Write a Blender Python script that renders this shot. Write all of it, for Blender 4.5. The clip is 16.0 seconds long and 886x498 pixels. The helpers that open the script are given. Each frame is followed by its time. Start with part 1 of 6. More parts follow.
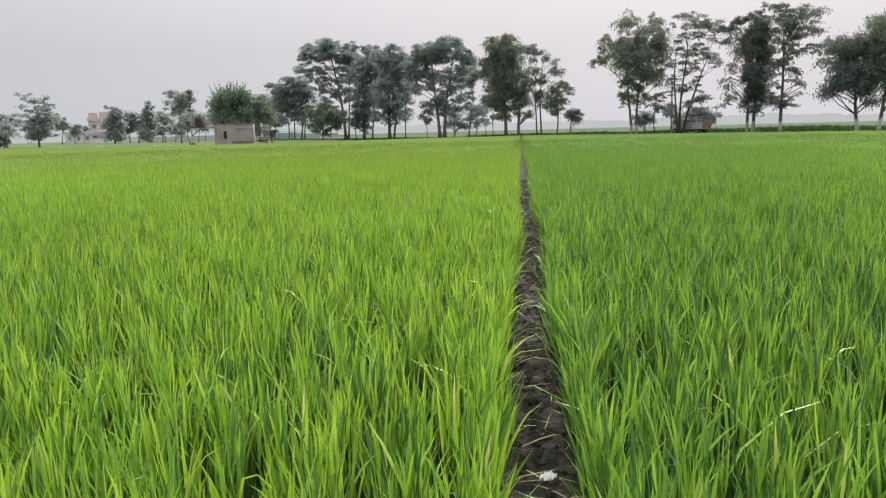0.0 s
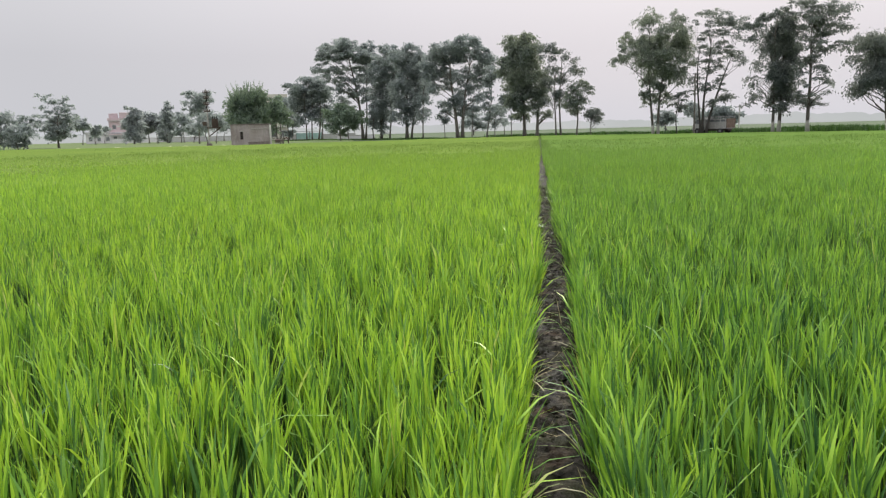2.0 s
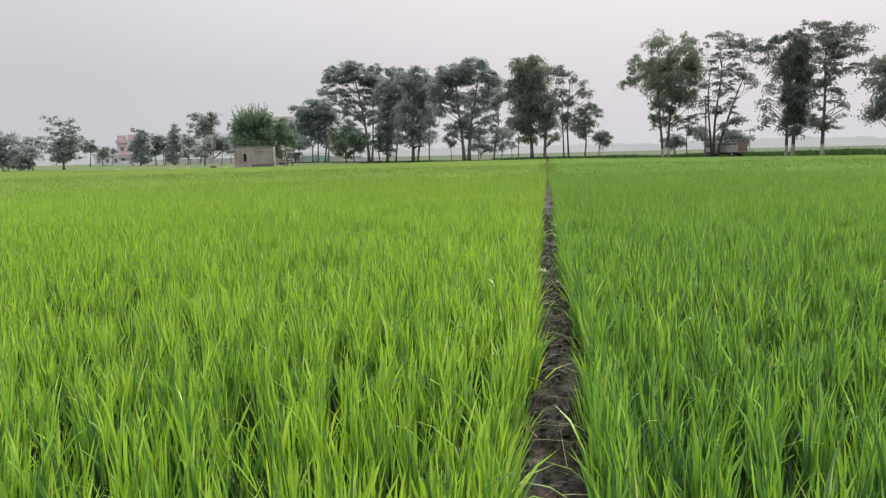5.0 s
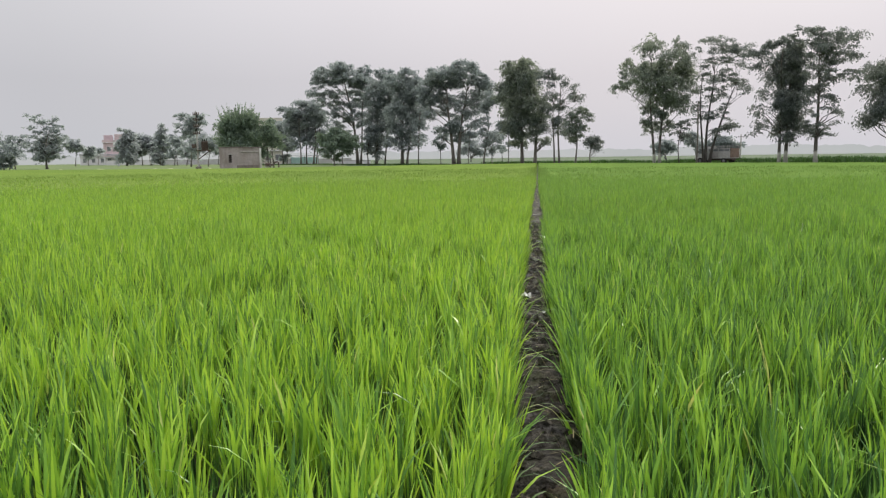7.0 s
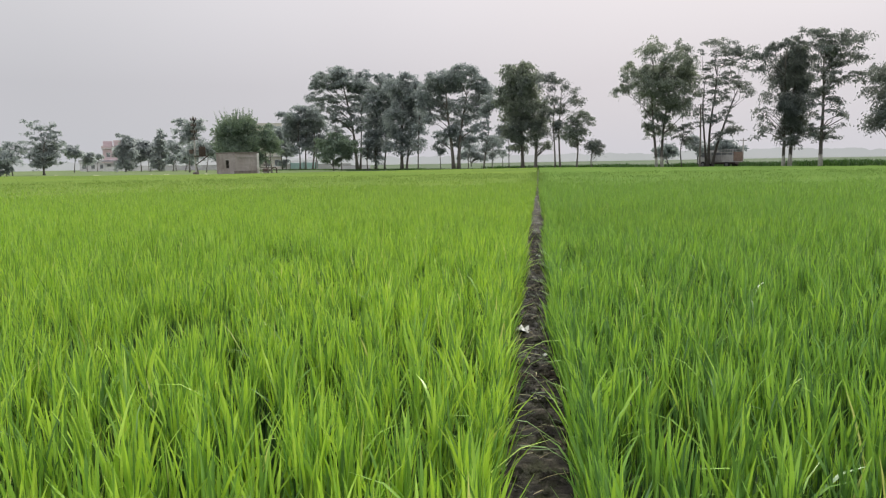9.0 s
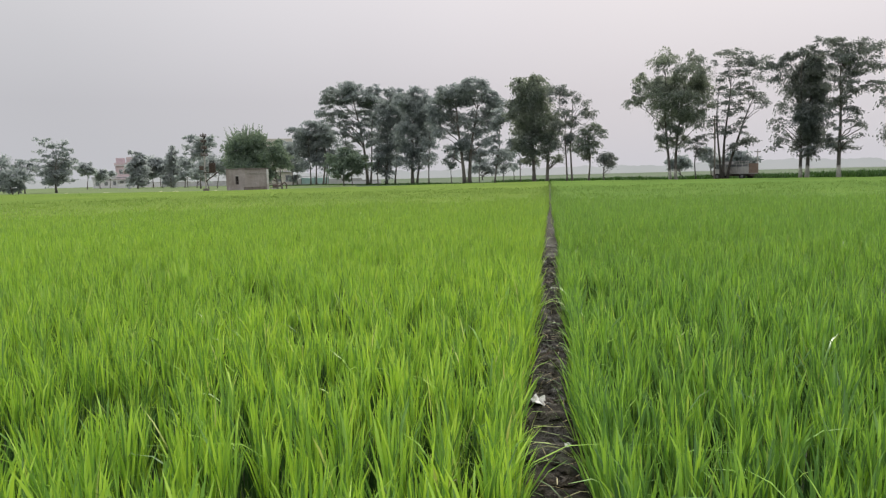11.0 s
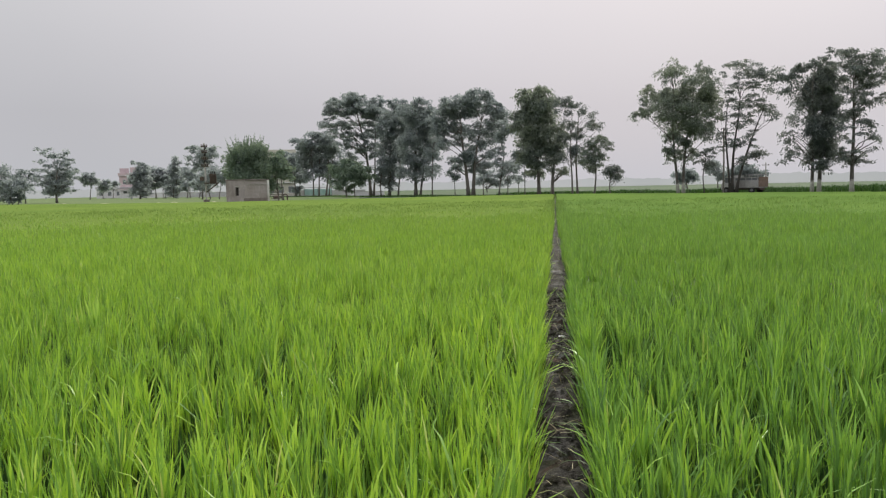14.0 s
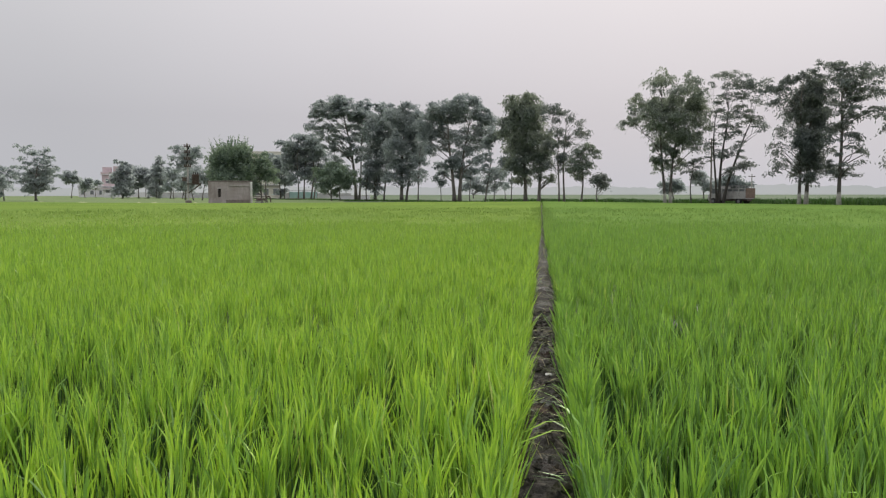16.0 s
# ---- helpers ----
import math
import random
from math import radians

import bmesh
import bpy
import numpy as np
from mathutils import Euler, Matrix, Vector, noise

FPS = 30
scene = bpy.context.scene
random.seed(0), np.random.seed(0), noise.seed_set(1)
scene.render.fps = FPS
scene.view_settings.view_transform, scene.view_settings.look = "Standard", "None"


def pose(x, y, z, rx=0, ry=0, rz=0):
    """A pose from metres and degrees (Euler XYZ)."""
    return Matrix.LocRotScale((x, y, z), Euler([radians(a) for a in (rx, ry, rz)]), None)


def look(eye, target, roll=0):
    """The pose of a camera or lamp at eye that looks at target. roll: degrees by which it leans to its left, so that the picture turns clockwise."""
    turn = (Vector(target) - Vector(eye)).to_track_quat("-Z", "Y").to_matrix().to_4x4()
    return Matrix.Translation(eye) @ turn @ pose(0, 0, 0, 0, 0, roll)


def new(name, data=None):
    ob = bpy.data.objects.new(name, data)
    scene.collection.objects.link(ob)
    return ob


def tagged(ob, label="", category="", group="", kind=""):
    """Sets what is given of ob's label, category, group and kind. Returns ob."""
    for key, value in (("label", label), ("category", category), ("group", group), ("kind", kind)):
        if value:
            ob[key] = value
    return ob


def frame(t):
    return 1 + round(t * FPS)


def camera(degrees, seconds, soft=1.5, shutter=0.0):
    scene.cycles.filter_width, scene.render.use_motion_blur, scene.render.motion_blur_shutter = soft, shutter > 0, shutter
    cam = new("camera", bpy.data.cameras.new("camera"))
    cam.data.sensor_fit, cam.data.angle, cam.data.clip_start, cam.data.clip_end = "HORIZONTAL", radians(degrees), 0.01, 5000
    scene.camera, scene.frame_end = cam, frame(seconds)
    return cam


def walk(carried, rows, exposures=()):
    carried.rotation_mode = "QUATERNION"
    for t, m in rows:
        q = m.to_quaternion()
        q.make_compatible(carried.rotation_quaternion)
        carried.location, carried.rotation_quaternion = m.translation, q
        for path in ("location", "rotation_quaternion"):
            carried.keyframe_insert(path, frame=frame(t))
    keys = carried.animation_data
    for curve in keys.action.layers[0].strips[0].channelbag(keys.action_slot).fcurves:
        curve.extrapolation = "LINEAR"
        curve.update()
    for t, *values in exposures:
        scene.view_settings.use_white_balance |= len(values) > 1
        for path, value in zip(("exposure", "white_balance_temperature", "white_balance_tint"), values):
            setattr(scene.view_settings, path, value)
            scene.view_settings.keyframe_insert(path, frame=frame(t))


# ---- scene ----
cam = camera(62.1, 16.0, soft=1.25)
PATH = [
    (0, (0.212, -0.145, 1.195), (-0.046, 1.813, 0.875), -1.5),
    (0.5, (0.204, 0.169, 1.22), (-0.069, 2.125, 0.904), -1.3),
    (1, (0.182, 0.473, 1.216), (-0.104, 2.426, 0.898), -1.3),
    (1.5, (0.172, 0.81, 1.213), (-0.128, 2.762, 0.898), -1.4),
    (2, (0.171, 1.1, 1.238), (-0.136, 3.05, 0.919), -1.6),
    (2.5, (0.196, 1.399, 1.205), (-0.118, 3.349, 0.888), -1.8),
    (3, (0.203, 1.722, 1.229), (-0.113, 3.672, 0.919), -1.9),
    (3.5, (0.19, 2.04, 1.207), (-0.133, 3.991, 0.905), -2.0),
    (4, (0.183, 2.37, 1.255), (-0.143, 4.322, 0.964), -1.9),
    (4.2, (0.19, 2.472, 1.249), (-0.141, 4.424, 0.967), -1.7),
    (6.3, (0.187, 3.949, 1.163), (-0.129, 5.908, 0.912), -1.0),
    (6.5, (0.186, 4.083, 1.165), (-0.126, 6.043, 0.912), -1.0),
    (7, (0.19, 4.402, 1.147), (-0.111, 6.363, 0.898), -0.8),
    (7.5, (0.188, 4.692, 1.158), (-0.106, 6.655, 0.913), -0.9),
    (8, (0.179, 4.979, 1.142), (-0.116, 6.942, 0.9), -1.0),
    (8.5, (0.173, 5.264, 1.152), (-0.127, 7.227, 0.914), -1.0),
    (9, (0.177, 5.533, 1.131), (-0.127, 7.495, 0.895), -1.0),
    (9.2, (0.176, 5.626, 1.134), (-0.131, 7.588, 0.899), -0.9),
    (11.3, (0.111, 6.715, 1.24), (-0.228, 8.677, 1.044), -1.5),
    (11.5, (0.103, 6.832, 1.258), (-0.237, 8.793, 1.063), -1.4),
    (12, (0.101, 7.106, 1.241), (-0.24, 9.068, 1.056), -1.5),
    (12.5, (0.097, 7.365, 1.272), (-0.247, 9.327, 1.096), -1.7),
    (13, (0.109, 7.635, 1.239), (-0.243, 9.596, 1.07), -1.8),
    (13.5, (0.095, 7.931, 1.268), (-0.253, 9.893, 1.1), -1.5),
    (14, (0.062, 8.208, 1.243), (-0.286, 10.17, 1.076), -1.2),
    (14.5, (0.039, 8.48, 1.259), (-0.308, 10.443, 1.094), -0.9),
    (15, (0.029, 8.716, 1.268), (-0.312, 10.68, 1.105), -0.7),
    (15.5, (0.026, 8.975, 1.262), (-0.299, 10.942, 1.106), -0.3),
    (16, (0.021, 9.216, 1.249), (-0.289, 11.185, 1.096), -0.1),
]
walk(cam, [(t, look(eye, target, roll)) for t, eye, target, roll in PATH], exposures=[(0, 0.17), (4, 0.15), (7, 0.07), (9, 0.06), (12, -0.04), (16, -0.09)])

# ---- world, sun ----
SUN_DIR = Vector((0.18, 0.80, 0.60)).normalized()   # towards the veiled sun, ahead and high
world = bpy.data.worlds.new("overcast_sky")
scene.world = world
world.use_nodes = True
wn, wl = world.node_tree.nodes, world.node_tree.links
wn.clear()
w_out = wn.new("ShaderNodeOutputWorld")
w_bg = wn.new("ShaderNodeBackground")
w_bg.inputs["Strength"].default_value = 1.0
w_sky = wn.new("ShaderNodeTexSky")
w_sky.sky_type = "NISHITA"
w_sky.sun_disc = False
w_sky.sun_elevation = math.asin(SUN_DIR.z)
w_sky.sun_rotation = math.atan2(SUN_DIR.x, SUN_DIR.y)
w_sky.dust_density = 6.0
w_gain = wn.new("ShaderNodeMixRGB")
w_gain.blend_type = "MULTIPLY"
w_gain.inputs[0].default_value = 1.0
w_gain.inputs[2].default_value = (0.09, 0.09, 0.09, 1)
wl.new(w_sky.outputs[0], w_gain.inputs[1])
# the cloud veil: brighter towards the zenith, as an overcast sky is
w_tc = wn.new("ShaderNodeTexCoord")
w_sep = wn.new("ShaderNodeSeparateXYZ")
wl.new(w_tc.outputs["Generated"], w_sep.inputs[0])
w_ramp = wn.new("ShaderNodeValToRGB")
els = w_ramp.color_ramp.elements
els[0].position, els[0].color = 0.0, (0.555, 0.562, 0.60, 1)
els[1].position, els[1].color = 1.0, (2.0, 1.98, 1.96, 1)
for pos, col in ((0.10, (0.545, 0.543, 0.578, 1)), (0.24, (0.665, 0.658, 0.682, 1)), (0.5, (1.25, 1.23, 1.22, 1))):
    e = els.new(pos)
    e.color = col
wl.new(w_sep.outputs["Z"], w_ramp.inputs[0])
# soft cloud mottling
w_no = wn.new("ShaderNodeTexNoise")
w_no.inputs["Scale"].default_value = 2.2
w_no.inputs["Detail"].default_value = 3
wl.new(w_tc.outputs["Generated"], w_no.inputs["Vector"])
w_map = wn.new("ShaderNodeMapRange")
w_map.inputs["To Min"].default_value = 0.93
w_map.inputs["To Max"].default_value = 1.07
wl.new(w_no.outputs["Fac"], w_map.inputs["Value"])
w_mul = wn.new("ShaderNodeMixRGB")
w_mul.blend_type = "MULTIPLY"
w_mul.inputs[0].default_value = 1.0
wl.new(w_ramp.outputs[0], w_mul.inputs[1])
wl.new(w_map.outputs[0], w_mul.inputs[2])
w_mix = wn.new("ShaderNodeMixRGB")
w_mix.inputs[0].default_value = 0.95
wl.new(w_gain.outputs[0], w_mix.inputs[1])
wl.new(w_mul.outputs[0], w_mix.inputs[2])
# a faint rosy brightening round the veiled sun
w_dot = wn.new("ShaderNodeVectorMath")
w_dot.operation = "DOT_PRODUCT"
wl.new(w_tc.outputs["Generated"], w_dot.inputs[0])
w_dot.inputs[1].default_value = SUN_DIR
w_glow = wn.new("ShaderNodeMapRange")
w_glow.interpolation_type = "SMOOTHSTEP"
w_glow.inputs["From Min"].default_value, w_glow.inputs["From Max"].default_value = 0.55, 1.0
wl.new(w_dot.outputs["Value"], w_glow.inputs["Value"])
w_rose = wn.new("ShaderNodeMixRGB")
w_rose.blend_type = "ADD"
wl.new(w_glow.outputs[0], w_rose.inputs[0])
wl.new(w_mix.outputs[0], w_rose.inputs[1])
w_rose.inputs[2].default_value = (0.145, 0.113, 0.128, 1)
wl.new(w_rose.outputs[0], w_bg.inputs["Color"])
wl.new(w_bg.outputs[0], w_out.inputs["Surface"])

sun_data = bpy.data.lights.new("sun", "SUN")
sun_data.energy, sun_data.angle, sun_data.color = 2.1, radians(12), (1.0, 0.95, 0.88)
sun = new("sun", sun_data)
sun.matrix_world = look((0, 0, 60), Vector((0, 0, 60)) - SUN_DIR)


# ---- materials ----
def mat_base(name):
    m = bpy.data.materials.new(name)
    m.use_nodes = True
    nt = m.node_tree
    nt.nodes.clear()
    out = nt.nodes.new("ShaderNodeOutputMaterial")
    bsdf = nt.nodes.new("ShaderNodeBsdfPrincipled")
    nt.links.new(bsdf.outputs[0], out.inputs[0])
    return m, nt, bsdf, out


def ramp(nt, fac, stops):
    r = nt.nodes.new("ShaderNodeValToRGB")
    e = r.color_ramp.elements
    e[0].position, e[0].color = stops[0][0], (*stops[0][1], 1)
    e[1].position, e[1].color = stops[-1][0], (*stops[-1][1], 1)
    for p, c in stops[1:-1]:
        x = e.new(p)
        x.color = (*c, 1)
    nt.links.new(fac, r.inputs[0])
    return r.outputs[0]


def tex_noise(nt, scale, detail=4.0, rough=0.55, stretch=None, space="Object"):
    tc = nt.nodes.new("ShaderNodeTexCoord")
    no = nt.nodes.new("ShaderNodeTexNoise")
    no.inputs["Scale"].default_value = scale
    no.inputs["Detail"].default_value = detail
    no.inputs["Roughness"].default_value = rough
    src = tc.outputs[space]
    if stretch:
        mp = nt.nodes.new("ShaderNodeMapping")
        mp.inputs["Scale"].default_value = stretch
        nt.links.new(src, mp.inputs["Vector"])
        src = mp.outputs[0]
    nt.links.new(src, no.inputs["Vector"])
    return no.outputs["Fac"]


def mix_col(nt, fac, a, b, mode="MIX"):
    m = nt.nodes.new("ShaderNodeMixRGB")
    m.blend_type = mode
    for sock, v in ((m.inputs[0], fac), (m.inputs[1], a), (m.inputs[2], b)):
        if isinstance(v, (int, float)):
            sock.default_value = v
        elif isinstance(v, tuple):
            sock.default_value = (*v, 1)
        else:
            nt.links.new(v, sock)
    return m.outputs[0]


def bump(nt, bsdf, height, strength, dist):
    b = nt.nodes.new("ShaderNodeBump")
    b.inputs["Strength"].default_value = strength
    b.inputs["Distance"].default_value = dist
    nt.links.new(height, b.inputs["Height"])
    nt.links.new(b.outputs[0], bsdf.inputs["Normal"])


def leaf_material(name, stops, patch_scale, patch, through_col, see=0.4, rough=0.45, spec=0.35, further=None):
    """Leaves: colour by leaf, drifting in patches over the ground; light shines through."""
    m, nt, bsdf, out = mat_base(name)
    geo = nt.nodes.new("ShaderNodeNewGeometry")
    col = ramp(nt, geo.outputs["Random Per Island"], stops)
    drift = ramp(nt, tex_noise(nt, patch_scale, 3.0), ((0.35, patch[0]), (0.65, patch[1])))
    col = mix_col(nt, 1.0, col, drift, "MULTIPLY")
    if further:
        # haze painted into the far rice: leaf colour fades duller along the plot
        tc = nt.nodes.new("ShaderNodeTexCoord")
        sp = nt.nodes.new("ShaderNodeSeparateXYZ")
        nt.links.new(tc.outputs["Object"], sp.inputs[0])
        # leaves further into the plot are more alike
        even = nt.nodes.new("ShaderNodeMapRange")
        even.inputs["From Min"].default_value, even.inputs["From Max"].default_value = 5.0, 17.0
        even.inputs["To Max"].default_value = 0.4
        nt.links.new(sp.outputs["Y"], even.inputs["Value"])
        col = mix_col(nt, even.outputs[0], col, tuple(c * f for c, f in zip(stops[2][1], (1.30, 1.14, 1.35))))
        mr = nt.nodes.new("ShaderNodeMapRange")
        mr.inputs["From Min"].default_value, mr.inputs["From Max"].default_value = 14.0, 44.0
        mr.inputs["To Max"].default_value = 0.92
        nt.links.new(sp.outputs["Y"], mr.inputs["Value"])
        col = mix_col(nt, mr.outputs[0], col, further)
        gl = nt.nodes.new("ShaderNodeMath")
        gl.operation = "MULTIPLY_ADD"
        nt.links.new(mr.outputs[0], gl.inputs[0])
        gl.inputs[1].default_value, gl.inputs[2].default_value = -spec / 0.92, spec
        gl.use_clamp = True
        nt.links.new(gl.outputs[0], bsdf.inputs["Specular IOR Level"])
    nt.links.new(col, bsdf.inputs["Base Color"])
    bsdf.inputs["Roughness"].default_value = rough
    if not further:
        bsdf.inputs["Specular IOR Level"].default_value = spec
    tr = nt.nodes.new("ShaderNodeBsdfTranslucent")
    nt.links.new(mix_col(nt, 1.0, col, through_col, "MULTIPLY"), tr.inputs["Color"])
    mx = nt.nodes.new("ShaderNodeMixShader")
    mx.inputs[0].default_value = see
    nt.links.new(bsdf.outputs[0], mx.inputs[1])
    nt.links.new(tr.outputs[0], mx.inputs[2])
    nt.links.new(mx.outputs[0], out.inputs[0])
    return m


def surface(name, a, b, scale, rough=0.8, bump_scale=None, bump_h=0.01, bump_s=0.5, spec=0.3, stain=None, metal=0.0, stretch=None):
    """A matte surface with two scales of variation."""
    m, nt, bsdf, out = mat_base(name)
    col = ramp(nt, tex_noise(nt, scale, 5.0, stretch=stretch), ((0.3, a), (0.7, b)))
    if stain:
        spot = ramp(nt, tex_noise(nt, scale * 0.23, 6.0, 0.65), ((0.45, (0, 0, 0)), (0.7, (1, 1, 1))))
        col = mix_col(nt, spot, col, stain)
    nt.links.new(col, bsdf.inputs["Base Color"])
    bsdf.inputs["Roughness"].default_value = rough
    bsdf.inputs["Specular IOR Level"].default_value = spec
    bsdf.inputs["Metallic"].default_value = metal
    if bump_scale:
        bump(nt, bsdf, tex_noise(nt, bump_scale, 6.0, 0.6, stretch=stretch), bump_s, bump_h)
    return m


M = {}
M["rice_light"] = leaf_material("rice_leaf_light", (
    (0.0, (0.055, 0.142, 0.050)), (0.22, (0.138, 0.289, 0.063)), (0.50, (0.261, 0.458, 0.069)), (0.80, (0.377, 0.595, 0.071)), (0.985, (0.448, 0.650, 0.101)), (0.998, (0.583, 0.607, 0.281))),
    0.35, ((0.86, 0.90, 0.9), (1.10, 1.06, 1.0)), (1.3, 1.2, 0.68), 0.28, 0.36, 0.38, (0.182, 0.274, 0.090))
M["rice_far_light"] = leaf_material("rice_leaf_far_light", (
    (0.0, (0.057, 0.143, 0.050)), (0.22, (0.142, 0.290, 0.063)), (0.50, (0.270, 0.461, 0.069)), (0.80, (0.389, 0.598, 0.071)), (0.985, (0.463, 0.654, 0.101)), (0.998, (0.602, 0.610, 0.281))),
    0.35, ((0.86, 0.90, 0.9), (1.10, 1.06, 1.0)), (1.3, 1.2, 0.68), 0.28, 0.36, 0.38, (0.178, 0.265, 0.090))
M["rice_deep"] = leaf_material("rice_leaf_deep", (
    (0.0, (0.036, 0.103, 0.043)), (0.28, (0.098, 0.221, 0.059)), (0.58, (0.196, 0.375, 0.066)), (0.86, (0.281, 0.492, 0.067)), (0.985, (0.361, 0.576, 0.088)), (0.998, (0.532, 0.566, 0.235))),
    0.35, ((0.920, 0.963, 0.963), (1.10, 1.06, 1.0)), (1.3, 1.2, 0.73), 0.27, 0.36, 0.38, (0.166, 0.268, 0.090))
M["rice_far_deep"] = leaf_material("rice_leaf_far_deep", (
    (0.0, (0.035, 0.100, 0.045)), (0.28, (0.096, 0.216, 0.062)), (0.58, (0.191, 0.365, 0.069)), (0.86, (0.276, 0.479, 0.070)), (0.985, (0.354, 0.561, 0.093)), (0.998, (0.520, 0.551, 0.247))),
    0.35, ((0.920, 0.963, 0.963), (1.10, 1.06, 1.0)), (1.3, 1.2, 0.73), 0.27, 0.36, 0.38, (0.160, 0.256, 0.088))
# dark green paints in the shade low between the rice leaves
M["sheath"] = leaf_material("shade_dark_sheath", ((0.0, (0.022, 0.055, 0.022)), (0.5, (0.038, 0.085, 0.03)), (1.0, (0.06, 0.12, 0.036))),
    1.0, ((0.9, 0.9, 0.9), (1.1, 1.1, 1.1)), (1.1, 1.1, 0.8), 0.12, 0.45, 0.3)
M["tuft"] = leaf_material("tuft_leaf", ((0.0, (0.30, 0.48, 0.11)), (0.5, (0.38, 0.56, 0.13)), (1.0, (0.45, 0.62, 0.17))),
    1.0, ((0.95, 0.95, 0.95), (1.05, 1.05, 1.05)), (1.2, 1.15, 0.7), 0.4, 0.5, 0.15)
# haze is painted into these leaf colours, greyer and paler for further trees
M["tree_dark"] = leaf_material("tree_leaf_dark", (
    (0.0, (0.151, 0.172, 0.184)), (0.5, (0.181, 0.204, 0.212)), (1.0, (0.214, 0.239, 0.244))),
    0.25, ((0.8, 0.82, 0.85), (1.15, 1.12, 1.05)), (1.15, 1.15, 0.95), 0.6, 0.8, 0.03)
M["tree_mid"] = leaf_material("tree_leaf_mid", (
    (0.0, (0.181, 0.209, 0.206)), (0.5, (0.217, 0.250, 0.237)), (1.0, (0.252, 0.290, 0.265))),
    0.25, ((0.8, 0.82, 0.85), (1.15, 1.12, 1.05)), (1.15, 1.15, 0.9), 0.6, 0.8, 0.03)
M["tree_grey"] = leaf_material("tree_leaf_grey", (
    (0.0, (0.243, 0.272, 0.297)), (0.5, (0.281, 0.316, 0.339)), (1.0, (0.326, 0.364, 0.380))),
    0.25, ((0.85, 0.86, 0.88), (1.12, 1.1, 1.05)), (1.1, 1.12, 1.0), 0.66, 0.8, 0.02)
M["tree_hazed"] = leaf_material("tree_leaf_hazed", (
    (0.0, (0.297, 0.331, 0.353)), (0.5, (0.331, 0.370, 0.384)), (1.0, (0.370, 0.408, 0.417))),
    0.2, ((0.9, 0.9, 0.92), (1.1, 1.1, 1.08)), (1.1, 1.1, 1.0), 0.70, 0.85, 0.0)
M["tree_pale"] = leaf_material("tree_leaf_pale_haze", (
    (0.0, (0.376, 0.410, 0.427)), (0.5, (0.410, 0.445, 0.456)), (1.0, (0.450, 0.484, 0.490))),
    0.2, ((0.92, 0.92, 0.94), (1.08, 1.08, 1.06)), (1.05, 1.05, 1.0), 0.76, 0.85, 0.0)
M["bush_green"] = leaf_material("bush_leaf_green", (
    (0.0, (0.165, 0.217, 0.195)), (0.5, (0.209, 0.273, 0.229)), (1.0, (0.264, 0.330, 0.261))),
    0.25, ((0.85, 0.86, 0.88), (1.12, 1.1, 1.05)), (1.15, 1.15, 0.85), 0.45, 0.7, 0.08)
M["fodder"] = leaf_material("fodder_leaf", (
    (0.0, (0.030, 0.075, 0.020)), (0.5, (0.045, 0.105, 0.025)), (1.0, (0.075, 0.15, 0.035))),
    0.15, ((0.85, 0.85, 0.9), (1.1, 1.1, 1.0)), (1.1, 1.1, 0.7), 0.25, 0.5, 0.3)
# bark lightened to carry haze on the far trunks
M["bark"] = surface("bark", (0.095, 0.086, 0.078), (0.18, 0.166, 0.15), 6.0, 0.9, 14.0, 0.02, 0.6, 0.2, stretch=(1, 1, 0.25))
M["dark_bark"] = surface("dark_bark", (0.045, 0.042, 0.04), (0.095, 0.088, 0.08), 6.0, 0.9, 14.0, 0.02, 0.6, 0.2, stretch=(1, 1, 0.25))
M["edge_leaf"] = leaf_material("fallen_leaf", (
    (0.0, (0.04, 0.09, 0.025)), (0.35, (0.09, 0.16, 0.04)), (0.65, (0.18, 0.21, 0.06)), (0.88, (0.26, 0.24, 0.10)), (1.0, (0.48, 0.45, 0.30))),
    1.0, ((0.85, 0.85, 0.85), (1.1, 1.1, 1.1)), (1.1, 1.1, 0.75), 0.3, 0.5, 0.3)
M["straw"] = leaf_material("dry_straw", (
    (0.0, (0.20, 0.16, 0.075)), (0.5, (0.34, 0.28, 0.14)), (1.0, (0.50, 0.45, 0.28))),
    1.0, ((0.85, 0.85, 0.85), (1.1, 1.1, 1.1)), (1.0, 1.0, 0.8), 0.25, 0.6, 0.3)


